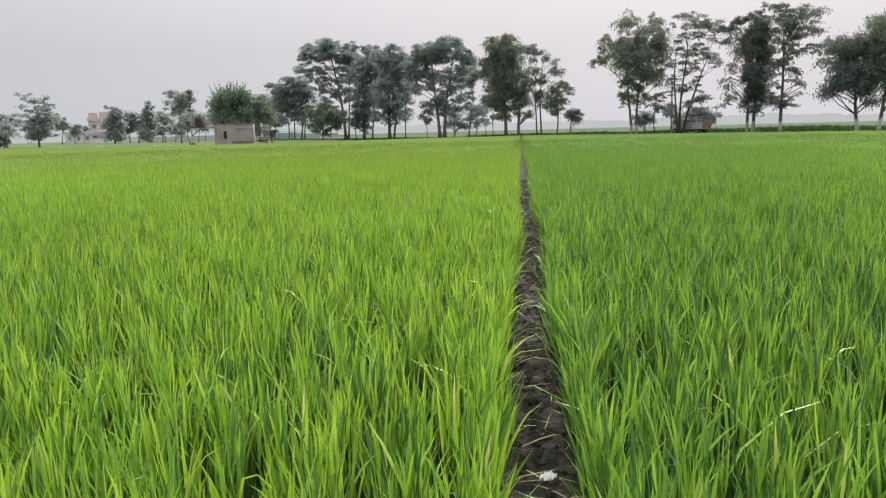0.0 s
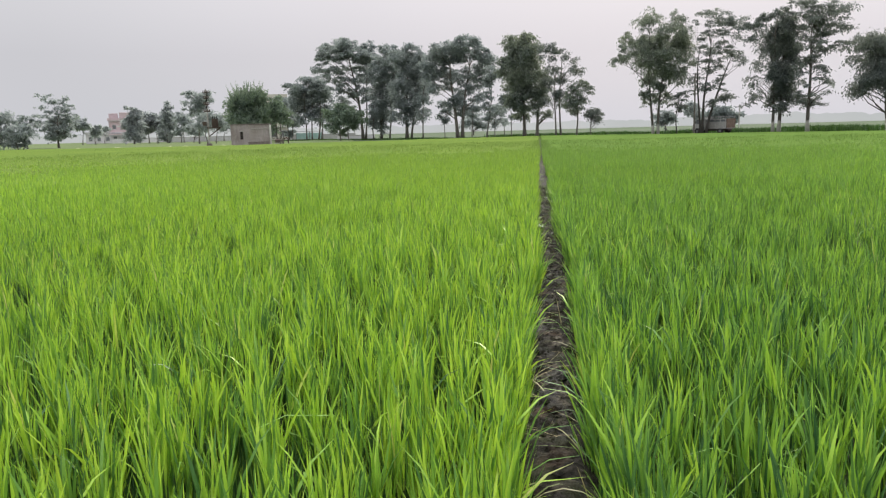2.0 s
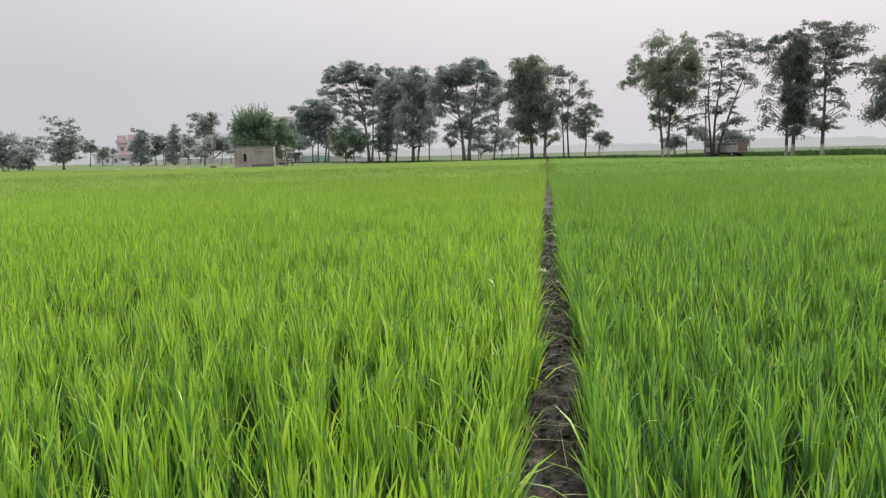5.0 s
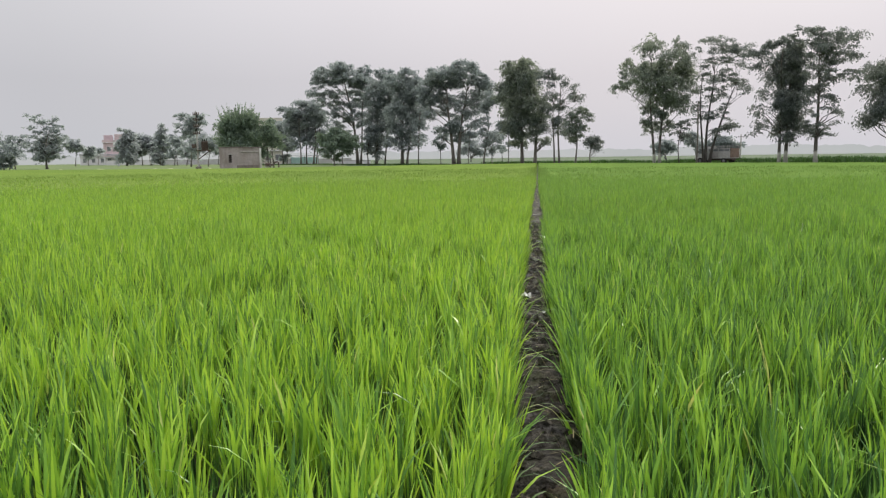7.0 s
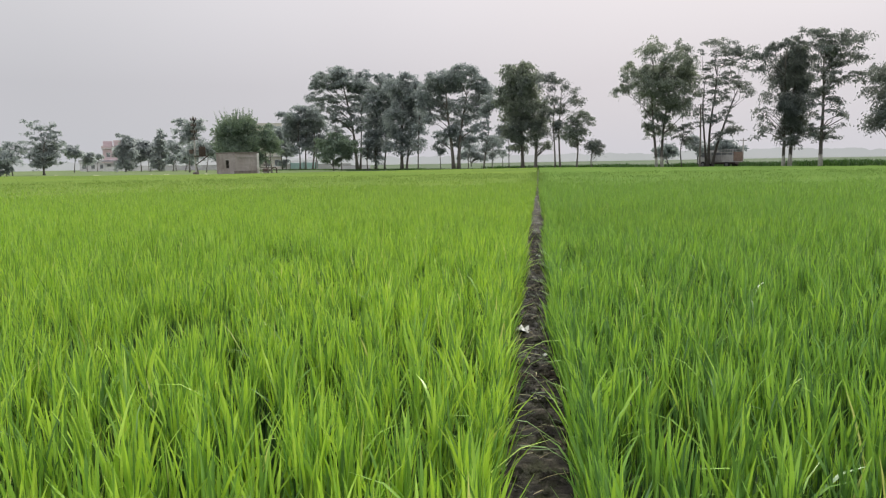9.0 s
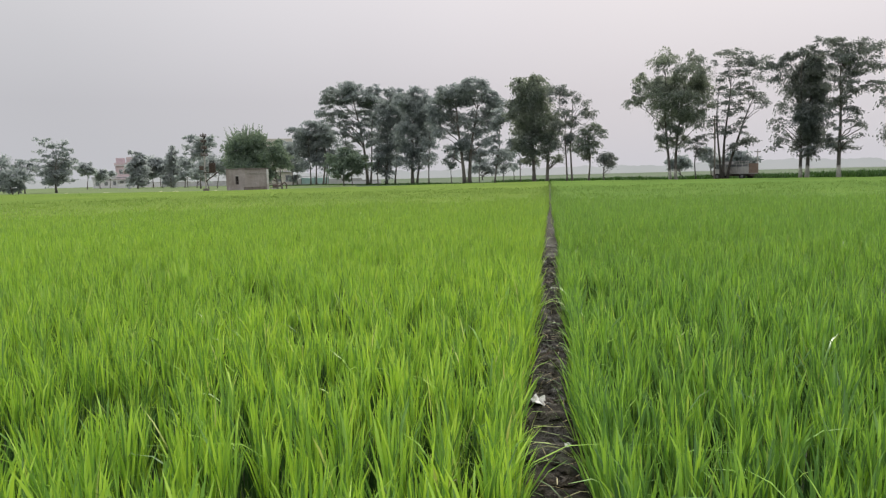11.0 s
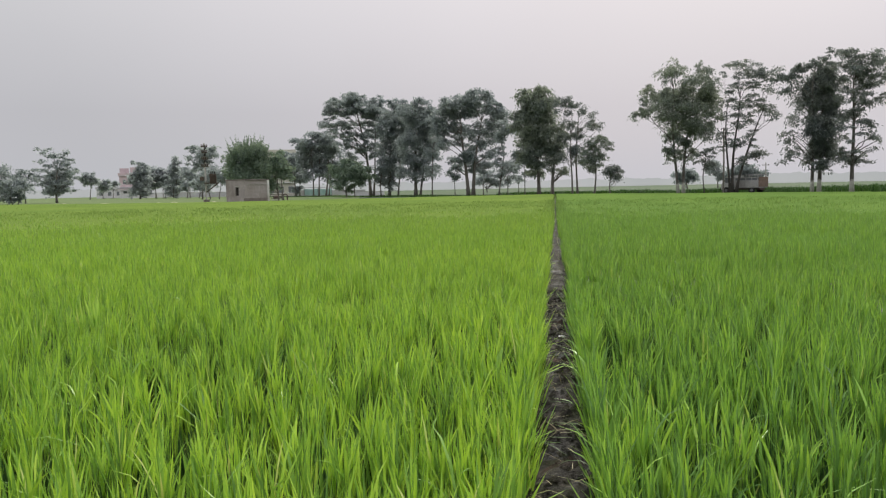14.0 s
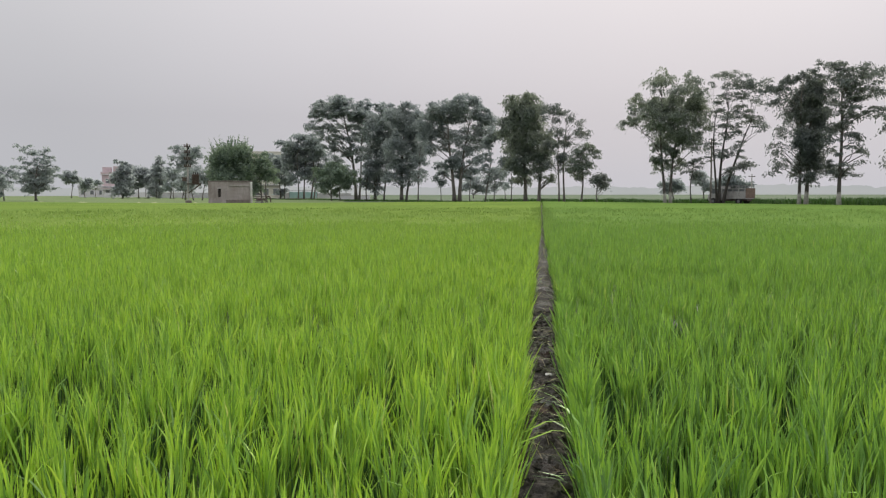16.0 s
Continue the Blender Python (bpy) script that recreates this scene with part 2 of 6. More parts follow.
def limewashed_bark():
    m, nt, bsdf, out = mat_base("limewashed_bark")
    bark = ramp(nt, tex_noise(nt, 7.0, 5.0, stretch=(1, 1, 0.25)), ((0.3, (0.055, 0.05, 0.046)), (0.7, (0.125, 0.115, 0.105))))
    lime = ramp(nt, tex_noise(nt, 5.0, 5.0), ((0.3, (0.30, 0.29, 0.26)), (0.7, (0.50, 0.49, 0.46))))
    tc = nt.nodes.new("ShaderNodeTexCoord")
    sp = nt.nodes.new("ShaderNodeSeparateXYZ")
    nt.links.new(tc.outputs["Object"], sp.inputs[0])
    ad = nt.nodes.new("ShaderNodeMath")
    ad.operation = "MULTIPLY_ADD"
    nt.links.new(tex_noise(nt, 3.0, 3.0), ad.inputs[0])
    ad.inputs[1].default_value = 0.8
    nt.links.new(sp.outputs["Z"], ad.inputs[2])
    mr = nt.nodes.new("ShaderNodeMapRange")
    mr.inputs["From Min"].default_value, mr.inputs["From Max"].default_value = 1.65, 1.85
    mr.inputs["To Min"].default_value, mr.inputs["To Max"].default_value = 1.0, 0.0
    nt.links.new(ad.outputs[0], mr.inputs["Value"])
    nt.links.new(mix_col(nt, mr.outputs[0], bark, lime), bsdf.inputs["Base Color"])
    bsdf.inputs["Roughness"].default_value = 0.9
    bump(nt, bsdf, tex_noise(nt, 14.0, 5.0, stretch=(1, 1, 0.25)), 0.6, 0.02)
    return m


M["lime_bark"] = limewashed_bark()


def mud_material():
    """Damp soil: dark wet hollows, grey dried crusts, a few reddish patches and a green film."""
    m, nt, bsdf, out = mat_base("bund_mud")
    big = tex_noise(nt, 2.6, 4.0)
    mid = tex_noise(nt, 11.0, 5.0, 0.65, stretch=(0.7, 1.3, 1))
    fine = tex_noise(nt, 42.0, 6.0, 0.65)
    col = ramp(nt, mid, ((0.34, (0.009, 0.008, 0.007)), (0.48, (0.032, 0.029, 0.025)), (0.58, (0.066, 0.058, 0.047)), (0.71, (0.185, 0.165, 0.138))))
    col = mix_col(nt, 1.0, col, ramp(nt, fine, ((0.3, (0.45, 0.45, 0.46)), (0.7, (1.45, 1.43, 1.38)))), "MULTIPLY")
    red = ramp(nt, tex_noise(nt, 3.7, 3.0), ((0.58, (0, 0, 0)), (0.70, (0.6, 0.6, 0.6))))
    col = mix_col(nt, red, col, ramp(nt, fine, ((0.3, (0.035, 0.020, 0.013)), (0.7, (0.16, 0.098, 0.066)))))
    moss = ramp(nt, tex_noise(nt, 5.5, 5.0), ((0.50, (0, 0, 0)), (0.66, (0.55, 0.55, 0.55))))
    col = mix_col(nt, moss, col, (0.052, 0.060, 0.022))
    wet = ramp(nt, big, ((0.36, (0.45, 0.45, 0.45)), (0.50, (1, 1, 1))))
    nt.links.new(mix_col(nt, 1.0, col, wet, "MULTIPLY"), bsdf.inputs["Base Color"])
    rg = ramp(nt, big, ((0.32, (0.32, 0.32, 0.32)), (0.52, (0.92, 0.92, 0.92))))
    nt.links.new(rg, bsdf.inputs["Roughness"])
    bsdf.inputs["Specular IOR Level"].default_value = 0.25
    bump(nt, bsdf, tex_noise(nt, 34.0, 8.0, 0.7), 1.0, 0.03)
    return m


M["mud"] = mud_material()
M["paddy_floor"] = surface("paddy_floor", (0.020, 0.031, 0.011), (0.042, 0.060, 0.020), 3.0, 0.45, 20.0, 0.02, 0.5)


def ground_material():
    """Farm land: plots of green and bare strips."""
    m, nt, bsdf, out = mat_base("farm_land")
    col = ramp(nt, tex_noise(nt, 0.05, 3.0), ((0.35, (0.075, 0.11, 0.065)), (0.5, (0.095, 0.13, 0.078)), (0.65, (0.12, 0.145, 0.095))))
    col = mix_col(nt, 0.5, col, ramp(nt, tex_noise(nt, 1.5, 6.0), ((0.3, (0.06, 0.095, 0.05)), (0.7, (0.12, 0.15, 0.09)))))
    nt.links.new(col, bsdf.inputs["Base Color"])
    bsdf.inputs["Roughness"].default_value = 0.9
    bsdf.inputs["Specular IOR Level"].default_value = 0.08
    bump(nt, bsdf, tex_noise(nt, 3.0, 6.0), 0.6, 0.1)
    return m


M["land"] = ground_material()


def sheet_material(name, lo, hi):
    """The closed canopy of the far rice: leaf-fine grain and broad drifts."""
    m, nt, bsdf, out = mat_base(name)
    fine = ramp(nt, tex_noise(nt, 9.0, 6.0, 0.7), ((0.3, lo), (0.7, hi)))
    drift = ramp(nt, tex_noise(nt, 0.11, 4.0), ((0.35, (0.88, 0.9, 0.9)), (0.65, (1.1, 1.06, 1.0))))
    nt.links.new(mix_col(nt, 1.0, fine, drift, "MULTIPLY"), bsdf.inputs["Base Color"])
    bsdf.inputs["Roughness"].default_value = 0.7
    bsdf.inputs["Specular IOR Level"].default_value = 0.0
    bump(nt, bsdf, tex_noise(nt, 12.0, 6.0, 0.7), 0.3, 0.04)
    return m


M["sheet_light"] = sheet_material("rice_canopy_light", (0.100, 0.158, 0.038), (0.170, 0.245, 0.060))
M["sheet_deep"] = sheet_material("rice_canopy_deep", (0.085, 0.148, 0.038), (0.146, 0.232, 0.060))
M["plaster"] = surface("weathered_plaster", (0.25, 0.22, 0.222), (0.36, 0.325, 0.325), 1.6, 0.9, 12.0, 0.01, 0.4, stain=(0.19, 0.16, 0.15))
M["plinth"] = surface("damp_plinth", (0.12, 0.10, 0.095), (0.20, 0.17, 0.16), 2.5, 0.9, 12.0, 0.01, 0.4)
M["concrete"] = surface("concrete", (0.30, 0.29, 0.28), (0.42, 0.41, 0.39), 4.0, 0.85, 25.0, 0.004, 0.4)
M["void"] = surface("unlit_room_panel", (0.012, 0.012, 0.012), (0.02, 0.02, 0.02), 3.0, 0.9)
M["iron"] = surface("rusty_iron", (0.06, 0.045, 0.04), (0.12, 0.09, 0.075), 9.0, 0.6, metal=0.4)
M["grey_steel"] = surface("grey_steel", (0.16, 0.165, 0.17), (0.24, 0.245, 0.25), 5.0, 0.5, metal=0.5)
M["pink_wall"] = surface("pink_wall", (0.47, 0.37, 0.405), (0.53, 0.425, 0.46), 0.8, 0.9)
M["white_wall"] = surface("white_wall", (0.52, 0.51, 0.55), (0.62, 0.61, 0.65), 0.8, 0.9)
M["grey_wall"] = surface("grey_wall", (0.36, 0.36, 0.38), (0.46, 0.46, 0.48), 0.8, 0.9)
M["beige_wall"] = surface("beige_wall", (0.44, 0.42, 0.38), (0.54, 0.52, 0.47), 0.8, 0.9)
M["window_dark"] = surface("dusty_glass", (0.12, 0.13, 0.145), (0.17, 0.18, 0.195), 1.0, 0.3, spec=0.5)
M["teal_cloth"] = surface("teal_shade_cloth", (0.25, 0.38, 0.37), (0.32, 0.45, 0.44), 1.5, 0.8)
M["white_paint"] = surface("worn_white_paint", (0.50, 0.50, 0.50), (0.64, 0.64, 0.63), 2.0, 0.5, stain=(0.36, 0.34, 0.32))
M["truck_panel"] = surface("dusty_grey_panel", (0.38, 0.375, 0.38), (0.50, 0.49, 0.49), 2.5, 0.6, stain=(0.22, 0.20, 0.19))
M["truck_rust"] = surface("red_brown_tailboard", (0.14, 0.10, 0.08), (0.22, 0.16, 0.125), 3.0, 0.7)
M["rubber"] = surface("tyre_rubber", (0.018, 0.018, 0.018), (0.032, 0.031, 0.030), 8.0, 0.8)
M["asphalt"] = surface("worn_asphalt", (0.045, 0.044, 0.043), (0.075, 0.072, 0.068), 5.0, 0.9, 60.0, 0.004, 0.5)
M["plastic_white"] = surface("crumpled_white_plastic", (0.42, 0.41, 0.40), (0.70, 0.70, 0.69), 30.0, 0.35, 40.0, 0.01, 0.8, spec=0.5)
M["dry_bank"] = surface("dry_pale_bank", (0.26, 0.27, 0.16), (0.38, 0.38, 0.25), 3.0, 0.9, 12.0, 0.03, 0.6)


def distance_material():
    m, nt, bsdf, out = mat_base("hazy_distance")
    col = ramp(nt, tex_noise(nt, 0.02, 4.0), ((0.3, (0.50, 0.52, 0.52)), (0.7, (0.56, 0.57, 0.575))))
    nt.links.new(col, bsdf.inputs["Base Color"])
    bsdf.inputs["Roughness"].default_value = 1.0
    # the woods emit their own pale colour, a painted haze glow
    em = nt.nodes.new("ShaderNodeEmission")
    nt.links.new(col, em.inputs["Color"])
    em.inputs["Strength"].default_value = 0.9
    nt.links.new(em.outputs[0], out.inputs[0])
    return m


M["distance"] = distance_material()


# ---- mesh helpers ----
class Shape:
    """Gathers boxes, tubes and sheets for one mesh."""

    def __init__(self):
        self.v, self.f = [], []

    def add(self, verts, faces):
        n = len(self.v)
        self.v.extend([tuple(p) for p in verts])
        self.f.extend([tuple(i + n for i in q) for q in faces])
        return self

    def box(self, x0, y0, z0, x1, y1, z1, c=0.0):
        """A box whose upright and lying edges are cut back by c."""
        if c <= 0:
            v = [(x, y, z) for z in (z0, z1) for y in (y0, y1) for x in (x0, x1)]
            f = [(0, 2, 3, 1), (4, 5, 7, 6), (0, 1, 5, 4), (2, 6, 7, 3), (0, 4, 6, 2), (1, 3, 7, 5)]
            return self.add(v, f)
        ring = [(x0 + c, y0), (x1 - c, y0), (x1, y0 + c), (x1, y1 - c), (x1 - c, y1), (x0 + c, y1), (x0, y1 - c), (x0, y0 + c)]
        cx, cy = (x0 + x1) / 2, (y0 + y1) / 2
        k = lambda p: (p[0] + (c if p[0] < cx else -c) * 0.8, p[1] + (c if p[1] < cy else -c) * 0.8)
        inner = [k(p) for p in ring]
        v = [(*p, z0) for p in inner] + [(*p, z0 + c) for p in ring] + [(*p, z1 - c) for p in ring] + [(*p, z1) for p in inner]
        f = [tuple(reversed(range(8))), tuple(range(24, 32))]
        for r in range(3):
            f += [(r * 8 + i, r * 8 + (i + 1) % 8, r * 8 + 8 + (i + 1) % 8, r * 8 + 8 + i) for i in range(8)]
        return self.add(v, f)

    def tube(self, pts, radii, n=7, cap=True):
        v, f = [], []
        pts = [Vector(p) for p in pts]
        for i, p in enumerate(pts):
            d = (pts[min(i + 1, len(pts) - 1)] - pts[max(i - 1, 0)]).normalized()
            a = d.cross(Vector((0.31, 0.95, 0.05)))
            a.normalize()
            b = d.cross(a)
            r = radii[i] if isinstance(radii, (list, tuple)) else radii
            for k in range(n):
                t = 2 * math.pi * k / n
                v.append(p + (a * math.cos(t) + b * math.sin(t)) * r)
        for i in range(len(pts) - 1):
            f += [(i * n + k, i * n + (k + 1) % n, (i + 1) * n + (k + 1) % n, (i + 1) * n + k) for k in range(n)]
        if cap:
            f += [tuple(reversed(range(n))), tuple((len(pts) - 1) * n + k for k in range(n))]
        return self.add(v, f)

    def mesh(self, name, material, smooth=False):
        me = bpy.data.meshes.new(name)
        me.from_pydata(self.v, [], self.f)
        me.materials.append(material)
        if smooth:
            me.polygons.foreach_set("use_smooth", [True] * len(me.polygons))
        me.update()
        return me


def part(name, shape, material, parent, label="", smooth=False):
    ob = new(name, shape.mesh(name, material, smooth))
    ob.parent = parent
    if label:
        tagged(ob, label)
    return ob


def thing(name, m, label, category, group="", kind=""):
    ob = new(name)
    ob.matrix_basis = m
    return tagged(ob, label, category, group, kind)


def array_mesh(name, verts, quads, tris, material):
    """A mesh from arrays: verts (n,3), quads (q,4), tris (t,3)."""
    me = bpy.data.meshes.new(name)
    nq, nt_ = len(quads), len(tris)
    me.vertices.add(len(verts))
    me.vertices.foreach_set("co", np.asarray(verts, np.float32).ravel())
    loops = np.concatenate([np.asarray(quads, np.int32).ravel(), np.asarray(tris, np.int32).ravel()])
    me.loops.add(len(loops))
    me.loops.foreach_set("vertex_index", loops)
    me.polygons.add(nq + nt_)
    starts = np.concatenate([np.arange(nq) * 4, nq * 4 + np.arange(nt_) * 3]).astype(np.int32)
    me.polygons.foreach_set("loop_start", starts)
    me.materials.append(material)
    me.update(calc_edges=True)
    return me


# ---- the land ----
FIELD_Z = -0.16          # paddy floor below the bund's crown
ROAD_A, ROAD_B = Vector((25.0, 80.6)), Vector((-36.0, 137.8))   # the row of trees along the road
ROAD_DIR = (ROAD_B - ROAD_A).normalized()
ROAD_N = Vector((-ROAD_DIR.y, ROAD_DIR.x))
if ROAD_N.y < 0:
    ROAD_N = -ROAD_N


def far_edge(x):
    """Where the rice ends, straight ahead of the bund at x."""
    return np.where(x > 0, 95.0 - 0.93 * x, np.where(x > -35, 95.0 + 0.45 * x, 79.3 + (-35 - x) * 0.30))


def make_land():
    n, ring = 48, [0, 40, 90, 140, 200, 300, 500, 900, 1600, 2600]
    v, f = [(0, 40, -0.22)], []
    for r in ring[1:]:
        v += [(r * math.cos(2 * math.pi * k / n), 40 + r * math.sin(2 * math.pi * k / n), -0.22) for k in range(n)]
    f += [(0, 1 + k, 1 + (k + 1) % n) for k in range(n)]
    for i in range(len(ring) - 2):
        a = 1 + i * n
        f += [(a + k, a + n + k, a + n + (k + 1) % n, a + (k + 1) % n) for k in range(n)]
    ob = new("ground", Shape().add(v, f).mesh("ground", M["land"]))
    tagged(ob, "flat green farm land reaching to the horizon", "ground", kind="structure")


make_land()


def bund_line(y):
    """The bund wanders a little from straight."""
    return 0.200 - 0.0235 * (y - 3.0) + 0.045 * np.exp(-((y - 8.0) / 1.6) ** 2) + 0.012 * np.sin(y * 1.1 + 0.4) + 0.010 * np.sin(y * 2.9)


def make_bund():
    rows = []
    y = -12.0
    while y < 96.0:
        rows.append(y)
        y += 0.2 if y < -1 else 0.035 if y < 14 else (0.09 if y < 30 else 0.6)
    prof = [-0.42, -0.30, -0.22, -0.18, -0.14, -0.10, -0.06, -0.02, 0.02, 0.06, 0.10, 0.14, 0.18, 0.22, 0.30, 0.42]
    v, f = [], []
    for y in rows:
        cx = float(bund_line(y))
        for s in prof:
            a = abs(s)
            z = 0.0 if a < 0.08 else -0.20 * min(1.0, (a - 0.08) / 0.24) ** 1.3
            p = Vector((s * 7.0, y * 7.0, 0.3))
            z += 0.036 * noise.noise(p) + 0.024 * noise.noise(Vector((p.x * 1.6, p.y * 3.0, 2.0))) + 0.014 * noise.noise(p * 6.1) - 0.008
            v.append((cx + s + 0.02 * noise.noise(Vector((y * 3, s * 4, 5.0))), y, z))
    w = len(prof)
    for i in range(len(rows) - 1):
        f += [(i * w + k, i * w + k + 1, (i + 1) * w + k + 1, (i + 1) * w + k) for k in range(w - 1)]
    ob = new("bund", Shape().add(v, f).mesh("bund", M["mud"], True))
    tagged(ob, "narrow earth bund of dark damp mud between two rice plots", "bund", kind="structure")


make_bund()


# ---- the rice ----
def strip_blades(rng, bx, by, bz, length, width, az, lean, curve, fine):
    """Leaf blades as tapered strips that bend over along az. fine: three joints rather than two."""
    n = len(bx)
    us = (0.0, 0.38, 0.72, 1.0) if fine else (0.0, 0.55, 1.0)
    ws = (0.65, 1.0, 0.74, 0.0) if fine else (0.75, 1.0, 0.0)
    dx, dy = np.cos(az), np.sin(az)
    tw = rng.normal(0, 0.7, n)
    sx, sy = -np.sin(az + tw), np.cos(az + tw)
    per = 2 * (len(us) - 1) + 1
    v = np.zeros((n, per, 3), np.float32)
    for j, (u, w) in enumerate(zip(us, ws)):
        out = length * (lean * u + curve * u * u)
        px, py = bx + dx * out, by + dy * out
        pz = bz + length * u * (1 - 0.35 * lean * u - 0.45 * curve * u * u)
        h = width * w * 0.5
        if j < len(us) - 1:
            v[:, 2 * j] = np.stack([px - sx * h, py - sy * h, pz], 1)
            v[:, 2 * j + 1] = np.stack([px + sx * h, py + sy * h, pz], 1)
        else:
            v[:, 2 * j] = np.stack([px, py, pz], 1)
    base = (np.arange(n) * per)[:, None]
    quads = [base + np.array([[2 * j, 2 * j + 1, 2 * j + 3, 2 * j + 2]]) for j in range(len(us) - 2)]
    j = len(us) - 2
    tris = base + np.array([[2 * j, 2 * j + 1, 2 * j + 2]])
    return v.reshape(-1, 3), np.concatenate(quads), tris


def detail(x, y):
    """How far a plant stands from the walked stretch of the bund."""
    side = np.where(x < 0, 1.45 * np.abs(x), 2.2 * np.abs(x))
    ahead = np.maximum(0.0, y - 9.8)
    d = np.maximum(np.hypot(ahead, x), side)
    apart = np.where(x < 0, np.abs(x) > 1.0 * (y + 1.6), np.abs(x) > 0.62 * (y + 1.8)) | (y < 0.4)
    return d, apart


WEAK = ((-1.38, 11.3, 0.32), (-1.93, 9.8, 0.4), (1.0, 11.65, 0.3), (2.53, 17.4, 0.5), (0.45, 12.8, 0.2), (-2.0, 15.0, 0.4), (-1.0, 6.3, 0.2), (-2.65, 12.9, 0.3),
        (-6.5, 17.0, 0.6), (3.6, 13.0, 0.4), (1.2, 7.2, 0.25), (-3.2, 7.8, 0.35), (-5.5, 24.0, 0.8), (5.0, 24.0, 0.8), (1.8, 19.0, 0.4))


def rice_plot(name, side, material, further, seed, label):
    rng = np.random.default_rng(seed)
    vs, qs, ts, off = [], [], [], 0
    # reach from, to, hill spacing, blades a hill, blade width, fine
    for lo, hi, gap, count, width, fine in ((0, 3.4, 0.17, 44, 0.0109, True), (3.4, 6, 0.175, 38, 0.0098, False), (6, 10, 0.18, 34, 0.0088, False), (10, 16, 0.21, 31, 0.0102, False),
                                            (16, 26, 0.32, 29, 0.0155, False), (26, 48, 0.62, 29, 0.034, False), (48, 140, 1.1, 15, 0.072, False)):
        xmax = hi + 1 if hi < 100 else 130
        y1 = hi + 11 if hi < 100 else 150
        gx, gy = np.meshgrid(np.arange(0.26, xmax, gap), np.arange(-3.0, y1, gap))
        gx = (gx + rng.uniform(-0.42, 0.42, gx.shape) * gap).ravel()
        gy = (gy + rng.uniform(-0.42, 0.42, gy.shape) * gap).ravel()
        # a closer row along the bund's foot
        ry = np.arange(-3.0, y1, max(0.12, gap * 0.4))
        gx = np.concatenate([gx, rng.uniform(0.15, 0.24, len(ry))])
        gy = np.concatenate([gy, ry + rng.uniform(-0.05, 0.05, len(ry))])
        gx = np.maximum(gx, 0.142 if lo < 10 else 0.13 if lo < 16 else 0.095) * side
        d, apart = detail(gx, gy)
        d = d + rng.uniform(-0.08, 0.08, d.shape) * d
        if lo == 16:
            y1 = 35
        keep = (d >= lo) & (d < hi) & (gy < far_edge(gx)) & ~apart
        if lo == 16:
            keep |= apart & (np.abs(gx) < 10) & (gy < 18) & (rng.random(gx.shape) < 0.75)
        if lo == 48:
            keep &= (gy > 12) & (np.abs(gx) < 1.05 * (gy + 4))
        gx, gy = gx[keep], gy[keep]
        m = len(gx)
        if m == 0:
            continue
        vigour = 1 + 0.05 * np.sin(gx * 0.9 + 1.3 * np.sin(gy * 0.5)) * np.sin(gy * 0.7) + rng.normal(0, 0.07, m)
        # weak spots where the hills stayed small
        for sx, sy, sr in WEAK:
            vigour = vigour * (1 - 0.27 * np.exp(-((gx - sx) ** 2 + (gy - sy) ** 2) / sr ** 2))
        bx, by = np.repeat(gx, count), np.repeat(gy, count)
        k = len(bx)
        spread = 0.022 if hi < 11 else (0.035 if hi < 17 else gap * 0.36)
        bx = bx + rng.normal(0, spread, k)
        by = by + rng.normal(0, spread, k)
        rim_x = 0.132 if lo < 10 else 0.115 if lo < 16 else 0.085
        edge = np.abs(bx) < rim_x
        bx[edge] = side * (rim_x + rng.uniform(0, 0.08, edge.sum()))
        # leaves spring from the stems at many heights and end near the top of the crop
        vg = np.repeat(vigour, count)
        length = rng.normal(0.33 if hi < 7 else 0.23, 0.065, k).clip(0.11, 0.48)
        lean = np.abs(rng.normal(0.09, 0.115, k))
        curve = np.abs(rng.normal(0.05, 0.085, k))
        tip = 0.46 * vg * (1 - (0.68 if hi < 4 else 0.48 if hi < 7 else 0.42) * rng.random(k) ** 1.6 + rng.normal(0, 0.055 if hi < 7 else 0.035, k))
        if lo == 48:
            tip = tip - 0.065
        gain = 1 - 0.35 * lean - 0.45 * curve
        rise = tip - length * gain
        low = rise < 0
        length[low], rise[low] = tip[low] / gain[low], 0.0
        az = rng.uniform(0, 2 * math.pi, k)
        flop = (rng.random(k) < (0.045 if lo == 0 else 0.022)) & ~low
        curve[flop] += rng.uniform(0.25, 0.7, flop.sum())
        aside = np.repeat(apart[keep], count)
        lean[aside] += 0.16
        curve[aside] += 0.10
        # beside the bund the leaves open out over it
        rim = (np.abs(bx) < 0.27) & (rng.random(k) < 0.34)
        az[rim] = np.where(side > 0, math.pi, 0.0) + rng.normal(0, 0.9, rim.sum())
        lean[rim] += 0.05
        bx = bx + bund_line(by)
        wd = width * np.where(aside, 1.8, 1.0) * rng.normal(1.0, 0.2, k).clip(0.5, 1.6)
        v, q, t = strip_blades(rng, bx, by, FIELD_Z - 0.01 + rise, length, wd, az, lean, curve, fine)
        vs.append(v), qs.append(q + off), ts.append(t + off)
        off += len(v)
        if lo in (16, 48):
            far = lo == 48
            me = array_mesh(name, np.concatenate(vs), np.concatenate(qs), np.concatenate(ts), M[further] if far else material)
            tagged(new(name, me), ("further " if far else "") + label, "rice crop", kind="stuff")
            vs, qs, ts, off = [], [], [], 0


